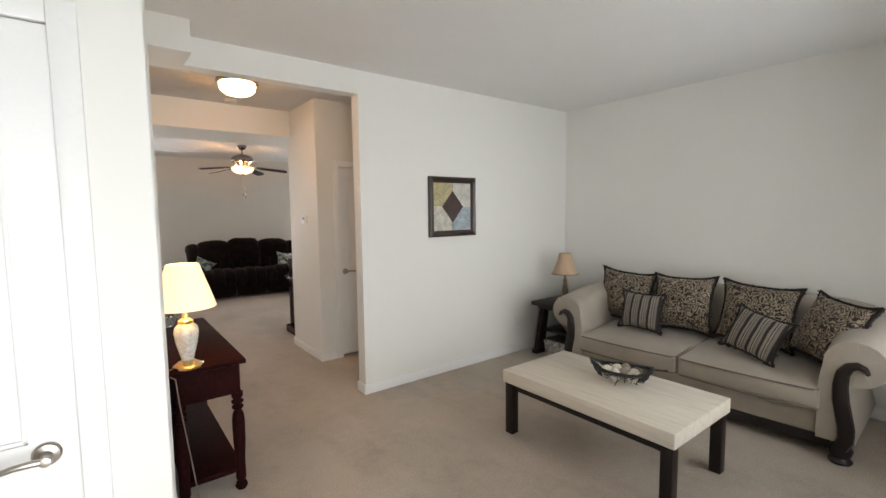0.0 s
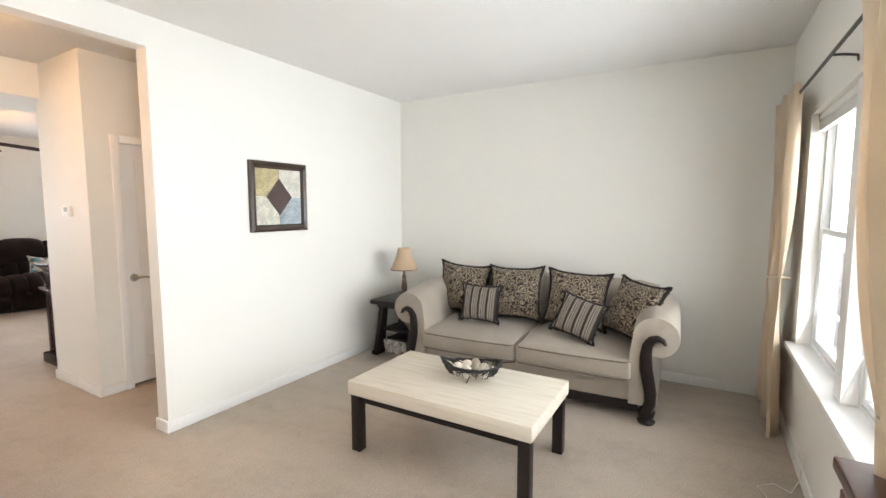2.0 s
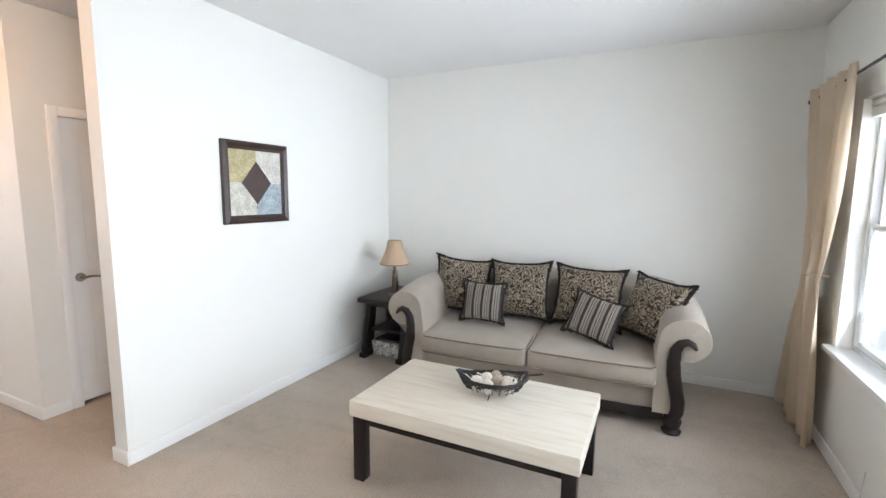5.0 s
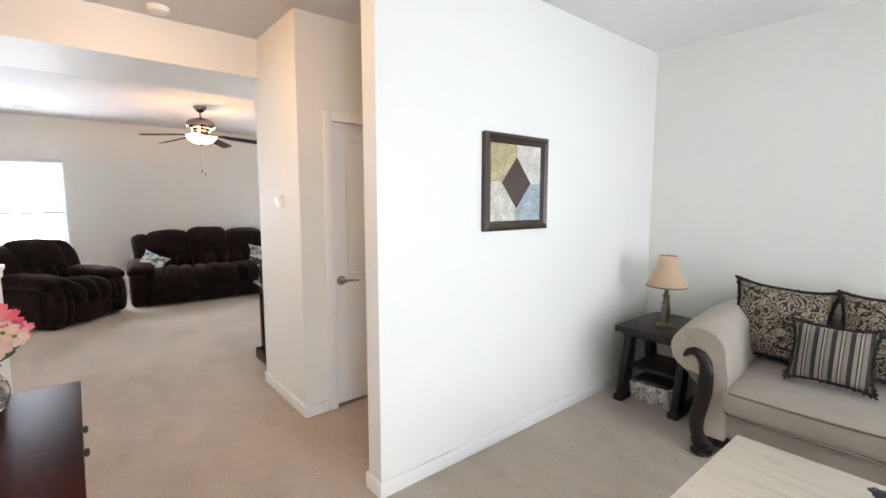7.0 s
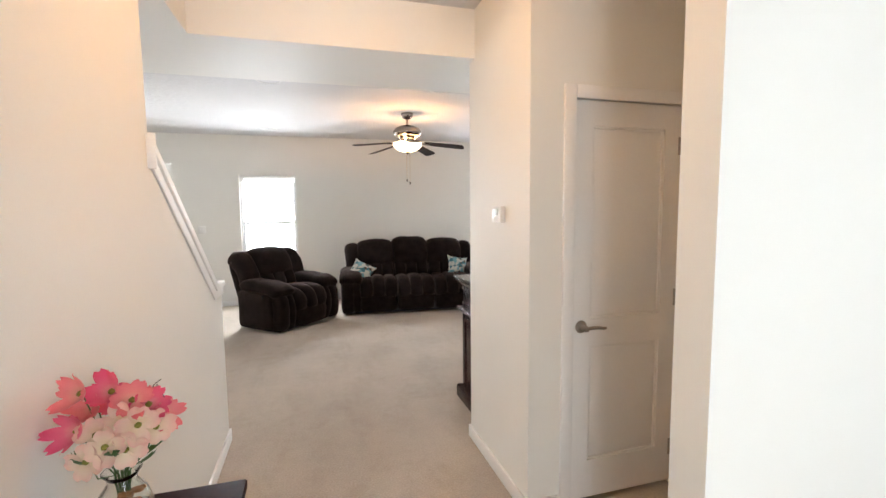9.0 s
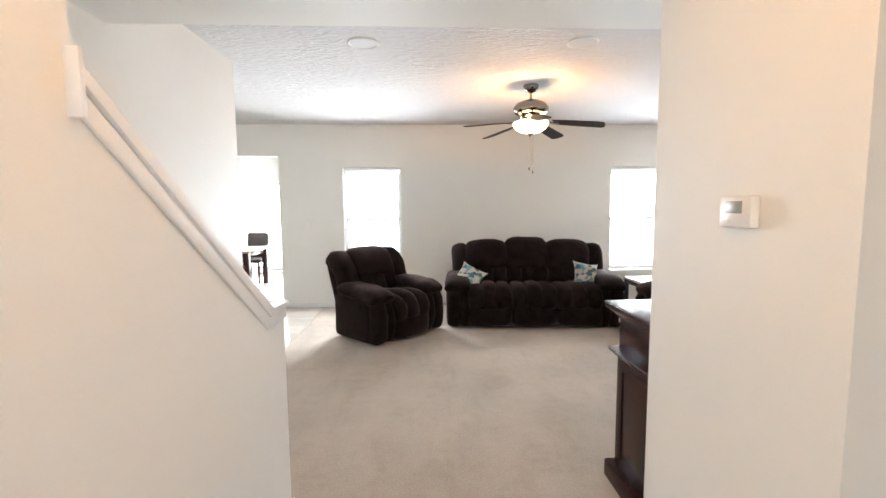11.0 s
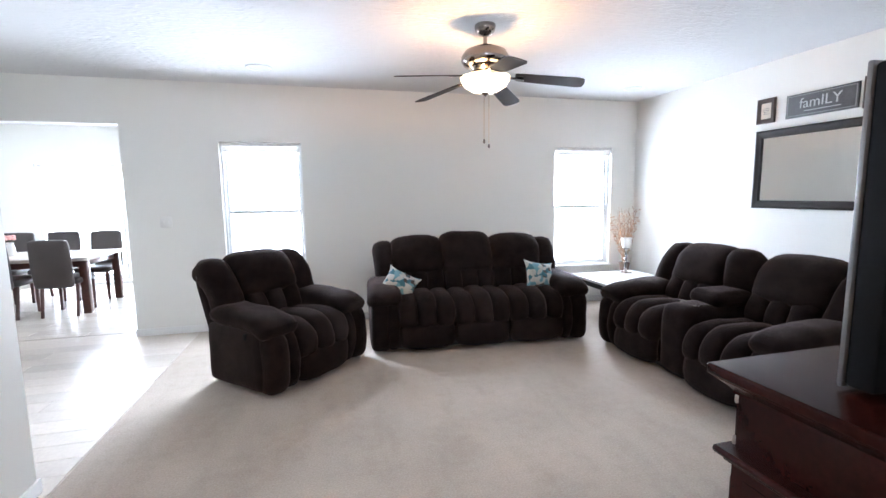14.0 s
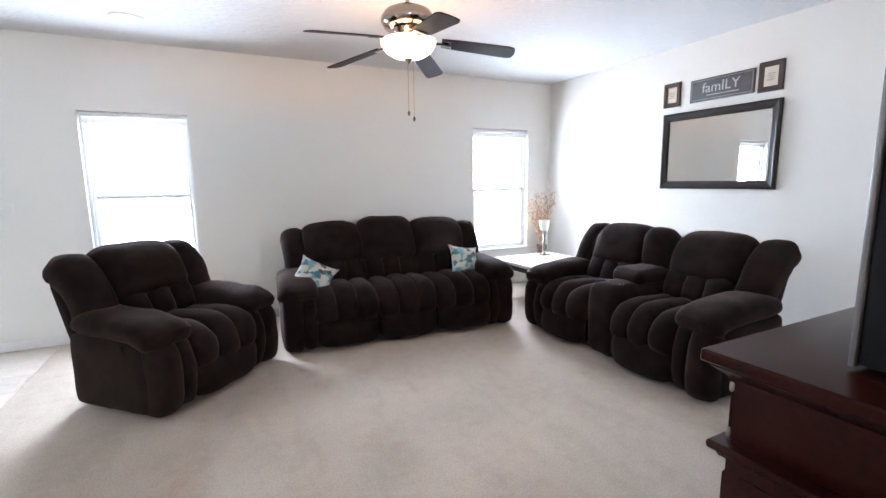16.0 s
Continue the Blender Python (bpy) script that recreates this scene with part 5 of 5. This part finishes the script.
def arm_unit(parent, x, w):
    """A padded arm: flat outer side, two stuffed columns in front and a fat pad on top."""
    s = 1 if x > 0 else -1
    part("arm", puff(x + s * 0.01, -0.06, 0.262, w * 0.96, 0.70, 0.49, 0.22, 0.010, n=11, lump=0.008, seed=x), M["plush"], parent)
    bm = roll(x + s * w * 0.17, w * 0.70, 0.20, [(-0.37, 0.025), (-0.415, 0.14), (-0.42, 0.30), (-0.385, 0.50)], seed=x + 4)
    part("arm_front", bm, M["plush"], parent)
    part("arm_bolster", roll(x - s * w * 0.30, w * 0.46, 0.17, [(-0.36, 0.03), (-0.425, 0.15), (-0.43, 0.32), (-0.37, 0.49)], seed=x + 6), M["plush"], parent)
    part("arm_pad", roll(x, w * 1.20, 0.175, [(0.26, 0.560), (0.02, 0.562), (-0.22, 0.553), (-0.39, 0.522), (-0.46, 0.465)], seg=26, end=0.16, lump=0.016, seed=x + 7), M["plush"], parent)


def wing(parent, x, w):
    s = 1 if x > 0 else -1
    part("wing", roll(0, w, 0.26, [(-0.03, -0.10), (-0.045, 0.12), (-0.03, 0.33), (0.03, 0.455), (0.09, 0.40)], seg=24, end=0.16, lump=0.012, seed=x, m=pose(x, 0.185, 0.46, LEAN, s * 3, 0)), M["plush"], parent)


def rear(parent, w):
    part("back_shell", puff(0, 0.0, 0.40, w, 0.11, 0.86, 0.35, 0.0, m=pose(0, 0.235, 0.06, LEAN + 2, 0, 0)), M["plush"], parent)
    part("base_frame", box(-w / 2 + 0.06, -0.36, 0.0, w / 2 - 0.06, 0.26, 0.10, 0.01), M["black"], parent)


SOFA = pose(2.83, 10.735, 0, 0, 0, -4.6)
rs = thing("reclining_sofa", SOFA, "dark brown plush reclining sofa with three seats", "sofa")
for x in (-0.555, 0, 0.555):
    seat_unit(rs, x, 0.55, 0.03 if x == 0 else 0.0)
for s in (-1, 1):
    arm_unit(rs, s * 0.955, 0.27)
    wing(rs, s * 0.90, 0.24)
rear(rs, 1.95)

ls = thing("reclining_loveseat", pose(4.45, 9.14, 0, 0, 0, -90), "dark brown plush reclining loveseat with a cup-holder console", "sofa")
for x in (-0.42, 0.42):
    seat_unit(ls, x, 0.52, -0.03)
for s in (-1, 1):
    arm_unit(ls, s * 0.82, 0.27)
    wing(ls, s * 0.795, 0.24)
rear(ls, 1.70)
con = part("console", puff(0, -0.10, 0.31, 0.30, 0.72, 0.58, 0.25, 0.012, n=11, lump=0.012), M["plush"], ls)
part("console_pad", puff(0, 0.02, 0.635, 0.30, 0.42, 0.13, 0.5, 0.012, lump=0.012), M["plush"], ls)
part("console_back", puff(0, 0.25, 0.75, 0.30, 0.26, 0.52, 0.45, 0.01, lump=0.012), M["plush"], ls)
for s in (-1, 1):
    part("cup_holder", lathe([(0.030, 0.605), (0.030, 0.575), (0.036, 0.607), (0.043, 0.61), (0.044, 0.604)], 24, m=pose(s * 0.062, -0.30, 0)), M["chrome"], con, "dark metal cup holder")

rc = thing("recliner", pose(0.94, 10.30, 0, 0, 0, 45), "dark brown plush recliner armchair turned to the room", "armchair")
seat_unit(rc, 0, 0.56, -0.025)
for s in (-1, 1):
    arm_unit(rc, s * 0.40, 0.27)
    wing(rc, s * 0.375, 0.24)
rear(rc, 0.90)
part("release_handle", box(-0.549, -0.235, 0.425, -0.530, -0.200, 0.475, 0.006), M["tv"], rc, "black release latch")

G = "teal pillows on the brown sofa"
pillow("throw_pillow", SOFA @ pose(-0.79, -0.20, 0.615, -44, 26, -14), 0.35, 0.31, 0.12, "floral", "teal and cream floral pillow leaning on the sofa arm", G, 0, 11)
pillow("throw_pillow", SOFA @ pose(0.70, -0.16, 0.635, -27, 10, 10), 0.35, 0.31, 0.12, "floral", "teal and cream floral pillow leaning on the sofa arm", G, 0, 12)

# end table in the corner
e2 = thing("end_table", pose(4.86, 10.89, 0), "low table with a white top and black legs", "end table")
part("tabletop", box(-0.46, -0.46, 0.425, 0.46, 0.46, 0.462, 0.005), material("white_laminate", (0.78, 0.76, 0.73), 0.25, vary=0.02, bump=0), e2, "white glossy top")
for s in (-1, 1):
    part("apron", box(-0.44, s * 0.43 - 0.012, 0.365, 0.44, s * 0.43 + 0.012, 0.425, 0.003), M["black"], e2)
    part("apron", box(s * 0.43 - 0.012, -0.418, 0.365, s * 0.43 + 0.012, 0.418, 0.425, 0.003), M["black"], e2)
    for q in (-1, 1):
        part("leg", box(s * 0.43 - 0.025, q * 0.43 - 0.025, 0, s * 0.43 + 0.025, q * 0.43 + 0.025, 0.425, 0.004), M["black"], e2)

cl = thing("candle_lamp", pose(5.05, 11.15, 0.462), "slim dark candlestick lamp with a white glass cup", "lamp")
part("base", box(-0.06, -0.06, 0, 0.06, 0.06, 0.02, 0.006), M["chrome"], cl)
part("stem", lathe([(0.022, 0.02), (0.014, 0.04), (0.022, 0.07), (0.012, 0.09), (0.020, 0.13), (0.012, 0.15), (0.020, 0.20), (0.011, 0.22), (0.018, 0.26), (0.011, 0.29), (0.035, 0.325), (0, 0.33)], 18), M["chrome"], cl)
part("cup", lathe([(0, 0.325), (0.048, 0.33), (0.062, 0.40), (0.072, 0.46), (0.068, 0.46), (0.045, 0.335)], 24), material("white_glass_cup", (0.85, 0.82, 0.76), 0.3, vary=0.02, bump=0), cl, "frosted white glass cup")

tv = thing("twig_vase", pose(5.26, 11.46, 0), "tall brown vase of pale curly twigs in the corner", "vase")
part("vase", lathe([(0, 0), (0.075, 0), (0.085, 0.03), (0.07, 0.25), (0.06, 0.45), (0.075, 0.55), (0.07, 0.55), (0.05, 0.44), (0, 0.43)], 20), material("brown_ceramic", (0.10, 0.06, 0.04), 0.35, vary=0.3, bump=0.1), tv)
rn = random.Random(21)
for k in range(44):
    a, sp3 = rn.uniform(0, 6.28), rn.uniform(0.3, 1.0)
    h = rn.uniform(0.95, 1.32)
    dx, dy = 0.24 * sp3 * math.cos(a) - 0.05, 0.14 * sp3 * math.sin(a) - 0.03
    pts = [(0.03 * math.cos(a), 0.03 * math.sin(a), 0.46)]
    for q in range(1, 15):
        f = q / 14
        pts.append((dx * f ** 1.3 + 0.022 * math.sin(q * 1.9 + k) * f, dy * f ** 1.3 + 0.022 * math.cos(q * 2.1 + k * 2) * f, 0.46 + (h - 0.46) * f))
    part("twig", tube(pts, 0.0045, 5, taper=0.45), M["twig"], tv)
bm = bmesh.new()
for k in range(260):
    a, f = rn.uniform(0, 6.28), rn.uniform(0.25, 1)
    own = bmesh.new()
    bmesh.ops.create_icosphere(own, subdivisions=1, radius=rn.uniform(0.006, 0.013))
    merged(bm, own, pose(0.23 * f * math.cos(a) - 0.05 * f, 0.13 * f * math.sin(a) - 0.03 * f, 0.5 + 0.8 * f * rn.uniform(0.75, 1.0), rn.uniform(0, 180), 0, rn.uniform(0, 360)) @ Matrix.Diagonal((1.7, 0.8, 0.5, 1)))
tagged(part("buds", bm, material("pale_bud", (0.55, 0.38, 0.26), 0.7, vary=0.3, bump=0.1), tv, "pale dried buds"), kind="stuff")

ec = thing("power_cord", Matrix(), "black cords hanging behind the low table", "cord")
part("cord", tube([(4.05, 11.60, 0.30), (4.12, 11.55, 0.2), (4.25, 11.4, 0.16), (4.42, 11.38, 0.25), (4.5, 11.33, 0.42)], 0.004, 6), M["black"], ec)
part("cord", tube([(4.05, 11.60, 0.24), (4.2, 11.5, 0.03), (4.05, 11.35, 0.008), (4.22, 11.2, 0.008)], 0.004, 6), M["black"], ec)

# ceiling fan
fan = thing("ceiling_fan", pose(2.52, 9.46, TOP), "five-blade ceiling fan with a lit glass bowl, at rest", "ceiling fan")
part("canopy", lathe([(0.075, 0), (0.078, -0.012), (0.070, -0.045), (0.045, -0.070), (0.024, -0.078), (0, -0.078)], 32), M["chrome"], fan)
part("downrod", lathe([(0.014, -0.07), (0.014, -0.14), (0.030, -0.145), (0.034, -0.155)], 20), M["chrome"], fan)
part("motor", lathe([(0.032, -0.145), (0.085, -0.155), (0.150, -0.185), (0.176, -0.225), (0.176, -0.255), (0.155, -0.285), (0.110, -0.300), (0.095, -0.335), (0, -0.34)], 40), M["chrome"], fan)
part("light_ring", lathe([(0.092, -0.325), (0.115, -0.335), (0.125, -0.348), (0.07, -0.352), (0.06, -0.34)], 40), M["chrome"], fan)
M["bowl"] = glowing("lit_alabaster_bowl", (1.0, 0.76, 0.46), 3.2)
part("bowl", lathe([(0.182, -0.368), (0.180, -0.388), (0.152, -0.432), (0.105, -0.462), (0.045, -0.478), (0.010, -0.480)], 40), M["bowl"], fan, "lit alabaster glass bowl")
part("finial", lathe([(0.030, -0.478), (0.024, -0.488), (0.010, -0.494), (0.006, -0.506), (0, -0.508)], 18), M["chrome"], fan)
M["blade"] = material("walnut_blade", (0.022, 0.009, 0.006), 0.5, vary=0.25, scale=12, fine=60, bump=0.05, spec=0.15)
for k in range(5):
    ang = -22 + 72 * k
    turn = pose(0, 0, -0.350, 0, 0, ang) @ pose(0, 0, 0, -12, 7, 0)
    own = bmesh.new()
    out = [(0.22, -0.052), (0.32, -0.062), (0.67, -0.072), (0.705, -0.058), (0.715, -0.02), (0.715, 0.02), (0.705, 0.058), (0.67, 0.072), (0.32, 0.062), (0.22, 0.052)]
    lo = [own.verts.new((x, y, -0.003)) for x, y in out]
    hi = [own.verts.new((x, y, 0.003)) for x, y in out]
    own.faces.new(lo[::-1])
    own.faces.new(hi)
    for i in range(len(out)):
        j = (i + 1) % len(out)
        own.faces.new((lo[i], lo[j], hi[j], hi[i]))
    bl = part("blade", merged(None, own, turn), M["blade"], fan)
    bm = box(0.10, -0.016, -0.012, 0.23, 0.016, -0.004, 0.003)
    box(0.22, -0.040, -0.010, 0.285, 0.038, -0.0035, 0.003, bm=bm)
    part("blade_iron", merged(None, bm, turn), M["chrome"], bl, "polished blade bracket")
for x, l in ((-0.016, 0.815), (0.022, 0.85)):
    ch = part("pull_chain", tube([(x, -0.02, -0.40), (x, -0.02, -l)], 0.0016, 5), M["brass"], fan)
    part("pull_bob", lathe([(0, -0.032), (0.008, -0.024), (0.009, -0.012), (0.004, 0), (0, 0.002)], 12, m=pose(x, -0.02, -l)), M["chrome"], ch, "small dark pull bob")

# mirror and signs on the side wall (local x runs along the wall, facing -y)
SIDE = lambda y, z: pose(5.51, y, z, 0, 0, -90)


def moulded_frame(parent, w, h, band, depth, mat):
    for sx, sz, a in ((w, h, 0), (h, w, 90), (w, h, 180), (h, w, 270)):
        own = bmesh.new()
        pr = [(0, 0), (0, depth * 0.7), (band * 0.25, depth), (band * 0.55, depth * 0.75), (band * 0.8, depth * 0.8), (band, depth * 0.4), (band, 0)]
        lo = [own.verts.new((-sx / 2 + e, -d, sz / 2 - e)) for e, d in pr]
        hi = [own.verts.new((sx / 2 - e, -d, sz / 2 - e)) for e, d in pr]
        for q in range(len(pr) - 1):
            own.faces.new((lo[q], lo[q + 1], hi[q + 1], hi[q]))
        part("frame", merged(None, own, pose(0, 0, 0, 0, a, 0)), mat, parent)


mr = thing("wall_mirror", SIDE(9.27, 1.702), "wide wall mirror in a dark wooden frame", "mirror")
moulded_frame(mr, 1.10, 0.745, 0.075, 0.035, M["espresso"])
part("mirror_glass", box(-0.478, -0.012, -0.30, 0.478, -0.004, 0.30), M["mirror"], mr)
part("bevel", box(-0.476, -0.0135, 0.286, 0.476, -0.0125, 0.298), M["mirror"], mr)

sg = thing("wall_sign", SIDE(9.25, 2.255), "grey tin sign reading family, above the mirror", "sign")
M["tin"] = material("grey_tin_sign", (0.085, 0.085, 0.088), 0.5, vary=0.3, scale=14, bump=0.1)
part("board", box(-0.295, -0.016, -0.103, 0.295, 0, 0.103, 0.003), M["tin"], sg)
bm = box(-0.282, -0.019, 0.083, 0.282, -0.016, 0.090)
box(-0.282, -0.019, -0.090, 0.282, -0.016, -0.083, bm=bm)
box(-0.282, -0.019, -0.083, -0.275, -0.016, 0.083, bm=bm)
box(0.275, -0.019, -0.083, 0.282, -0.016, 0.083, bm=bm)
part("border", bm, material("pale_tin_line", (0.26, 0.26, 0.26), 0.5), sg)
M["letter"] = material("pale_lettering", (0.55, 0.55, 0.54), 0.6, vary=0.1, bump=0)
cu = bpy.data.curves.new("letters", "FONT")
cu.body, cu.size, cu.extrude, cu.align_x, cu.align_y = "famILY", 0.125, 0.001, "CENTER", "CENTER"
tmp = bpy.data.objects.new("letters", cu)
scene.collection.objects.link(tmp)
me = bpy.data.meshes.new_from_object(tmp.evaluated_get(bpy.context.evaluated_depsgraph_get()))
bpy.data.objects.remove(tmp)
me.transform(pose(0.0, -0.018, 0.01, 90, 0, 0))
me.materials.clear()
me.materials.append(M["letter"])
lt = new("lettering", me)
lt.parent = sg
tagged(lt, label="pale lettering reading family")
part("small_print", box(-0.13, -0.018, -0.058, 0.17, -0.016, -0.052), M["letter"], sg)

for y, w, h in ((9.745, 0.185, 0.235), (8.83, 0.195, 0.245)):
    pf = thing("framed_print", SIDE(y, 2.262), "small dark rustic frame with a pale printed card", "picture", "small frames above the mirror")
    moulded_frame(pf, w, h, 0.045, 0.02, M["frame_wood"])
    part("card", box(-w / 2 + 0.044, -0.010, -h / 2 + 0.044, w / 2 - 0.044, -0.002, h / 2 - 0.044), material("cream_card", (0.62, 0.55, 0.45), 0.7, vary=0.06), pf, "cream card")
    for k in range(4):
        part("print_line", box(-0.03 + 0.004 * (k % 2), -0.0115, -0.03 + k * 0.017, 0.03, -0.0105, -0.026 + k * 0.017), M["tin"], pf)

# media stand and television
ms = thing("media_stand", pose(3.18, 6.95, 0), "dark cherry media stand with mouldings and glass doors", "media stand")
part("top", box(-0.765, -0.315, 0.966, 0.765, 0.315, 1.0, 0.008, seg=3), M["cherry"], ms)
own = bmesh.new()
pr = [(0.748, 0.298, 0.966), (0.748, 0.298, 0.958), (0.738, 0.288, 0.950), (0.722, 0.274, 0.938), (0.712, 0.266, 0.926), (0.712, 0.266, 0.918), (0.700, 0.258, 0.914)]
rings = [[own.verts.new((sx * a, sy * b1, z)) for sx, sy in ((-1, -1), (1, -1), (1, 1), (-1, 1))] for a, b1, z in pr]
for a, b1 in zip(rings, rings[1:]):
    for k in range(4):
        own.faces.new((a[k], a[(k + 1) % 4], b1[(k + 1) % 4], b1[k]))
part("cornice", own, M["cherry"], ms)
part("upper_body", box(-0.70, -0.258, 0.752, 0.70, 0.258, 0.935, 0.003), M["cherry"], ms)
part("ledge", box(-0.748, -0.295, 0.728, 0.748, 0.295, 0.752, 0.010, seg=3), M["cherry"], ms)
part("ledge_moulding", box(-0.725, -0.278, 0.708, 0.725, 0.278, 0.728, 0.008), M["cherry"], ms)
part("lower_body", box(-0.705, -0.262, 0.10, 0.705, 0.262, 0.708, 0.003), M["cherry"], ms)
part("plinth", box(-0.75, -0.30, 0, 0.75, 0.30, 0.10, 0.012), M["cherry"], ms)
for z0, z1 in ((0.14, 0.67),):
    bm = box(-0.709, -0.22, z0, -0.7055, -0.19, z1)
    box(-0.709, 0.19, z0, -0.7055, 0.22, z1, bm=bm)
    box(-0.709, -0.19, z1 - 0.03, -0.7055, 0.19, z1, bm=bm)
    part("side_frame", bm, M["cherry"], ms)
for x in (-0.47, 0, 0.47):
    d = part("door", box(x - 0.22, 0.262, 0.13, x + 0.22, 0.278, 0.65, 0.004), M["cherry"], ms)
    part("knob", lathe([(0, 0), (0.008, 0), (0.012, 0.02), (0, 0.026)], 14, m=pose(x + 0.18, 0.278, 0.4, -90, 0, 0)), M["nickel"], d)
    dr = part("drawer", box(x - 0.22, 0.258, 0.765, x + 0.22, 0.272, 0.90, 0.004), M["cherry"], ms)
    part("knob", lathe([(0, 0), (0.008, 0), (0.012, 0.02), (0, 0.026)], 14, m=pose(x, 0.272, 0.832, -90, 0, 0)), M["nickel"], dr)
for z in (0.758, 0.885):
    part("hinge", lathe([(0.004, 0), (0.006, 0.006), (0.006, 0.02), (0.004, 0.026)], 12, m=pose(-0.695, 0.266, z)), M["nickel"], ms, "bright metal hinge")

TV = pose(3.142, 6.957, 1.0, 0, 0, -4)
tv2 = thing("television", TV, "black flat television seen from its back, on the stand", "television")
part("body", box(-0.568, -0.055, 0.016, 0.568, 0.013, 0.789, 0.010), M["tv"], tv2)
part("bezel", box(-0.572, 0.013, 0.010, 0.572, 0.026, 0.795, 0.003), material("silver_bezel", (0.22, 0.22, 0.23), 0.35, metal=0.6, bump=0), tv2, "thin silver bezel edge")
part("screen", box(-0.55, 0.0255, 0.035, 0.55, 0.029, 0.775), material("dark_screen", (0.01, 0.01, 0.011), 0.08, bump=0), tv2, "dark switched-off screen")
part("base_plate", box(-0.24, -0.15, 0, 0.24, 0.14, 0.009, 0.003), M["tv"], tv2)
part("neck", box(-0.07, -0.075, 0.009, 0.07, -0.045, 0.10, 0.006), M["tv"], tv2)
for k in range(2):
    part("label", box(-0.53, -0.0565, 0.13 + 0.022 * k, -0.49, -0.0555, 0.145 + 0.022 * k), M["plastic"], tv2, "small white sticker")
part("screw_cap", lathe([(0, 0), (0.008, 0), (0.008, 0.002), (0, 0.002)], 12, m=pose(-0.50, -0.055, 0.74, 90, 0, 0)), M["black"], tv2)

# ---- dining room ----
dt = thing("dining_table", pose(-2.595, 13.45, 0), "dining table with a pale top and dark red-brown legs", "dining table")
part("tabletop", box(-0.92, -0.53, 0.705, 0.92, 0.53, 0.75, 0.006), material("pale_table_top", (0.45, 0.40, 0.36), 0.3, vary=0.1, scale=5, bump=0.03), dt)
part("apron", box(-0.84, -0.45, 0.62, 0.84, 0.45, 0.705, 0.004), M["brownwood"], dt)
for sx in (-1, 1):
    for sy in (-1, 1):
        part("leg", box(sx * 0.85 - 0.045, sy * 0.46 - 0.045, 0, sx * 0.85 + 0.045, sy * 0.46 + 0.045, 0.705, 0.005), M["brownwood"], dt)

ch = thing("dining_chair", pose(-1.985, 13.09, 0, 0, 0, 180), "dark grey-brown leather dining chair with wooden legs", "chair", "chairs round the dining table")
part("seat", puff(0, 0, 0.46, 0.45, 0.45, 0.09, 0.4, 0.01), M["greyvinyl"], ch)
part("backrest", puff(0, 0.225, 0.72, 0.42, 0.07, 0.60, 0.45, 0.008, m=pose(0, 0.05, 0, -5, 0, 0)), M["greyvinyl"], ch)
for sx in (-1, 1):
    part("leg", prism([(-0.022, 0.42), (0.022, 0.42), (0.016, 0), (-0.016, 0)], 0.036, m=pose(sx * 0.19, -0.20, 0)), M["brownwood"], ch)
    part("leg", tube([(sx * 0.19, 0.20, 0.42), (sx * 0.19, 0.27, 0.0)], 0.020, 6), M["brownwood"], ch)
for x, y, a in ((-2.62, 13.08, 180), (-2.04, 14.02, 0), (-2.62, 14.05, 0), (-3.20, 14.02, 0)):
    copy_thing(ch, pose(x, y, 0, 0, 0, a))
fb = thing("fruit_bowl", pose(-2.78, 13.45, 0.75), "white centrepiece vase with small blossoms", "vase")
part("bowl", lathe([(0, 0), (0.05, 0), (0.06, 0.03), (0.05, 0.12), (0.035, 0.16), (0.045, 0.18), (0.04, 0.18), (0, 0.02)], 20), M["plastic"], fb)
for k in range(6):
    a = k * 1.05
    part("blossom", puff(0.05 * math.cos(a), 0.05 * math.sin(a), 0.23 + 0.03 * (k % 2), 0.05, 0.05, 0.04, 0.5, n=3), M["petal_cream"], fb)
    part("stem", tube([(0, 0, 0.05), (0.05 * math.cos(a), 0.05 * math.sin(a), 0.22)], 0.002, 4), M["leaf"], fb)


# ---- vinyl planks, laid along x over the kitchen and dining floor ----
fv = bpy.data.objects["floor_vinyl"]
nt, p = nodes_of(M["vinyl"])
oi = nt.nodes.new("ShaderNodeObjectInfo")
mr5 = nt.nodes.new("ShaderNodeMapRange")
mr5.inputs[3].default_value, mr5.inputs[4].default_value = 0.90, 1.08
nt.links.new(oi.outputs["Random"], mr5.inputs[0])
sc5 = nt.nodes.new("ShaderNodeVectorMath")
sc5.operation = "SCALE"
nt.links.new(p.inputs["Base Color"].links[0].from_socket, sc5.inputs[0])
nt.links.new(mr5.outputs[0], sc5.inputs["Scale"])
nt.links.new(sc5.outputs[0], p.inputs["Base Color"])
own = box(0, 0, 0, 1.196, 0.176, 0.006, 0.0015, seg=1)
pme = bpy.data.meshes.new("plank")
own.to_mesh(pme)
own.free()
pme.materials.append(M["vinyl"])
pme_half = pme.copy()
pme_half.transform(Matrix.Diagonal((0.5, 1, 1, 1)))
for row in range(38):
    y = 8.23 + row * 0.179
    if 11.45 < y < 11.75:
        continue
    x = -0.083 - (0.6 if row % 2 else 1.2)
    short = row % 2 == 1
    while x > -4.0:
        o = new("plank", pme_half if short else pme)
        o.location = (x, y, 0.003)
        o.parent = fv
        short = False
        x -= 1.2
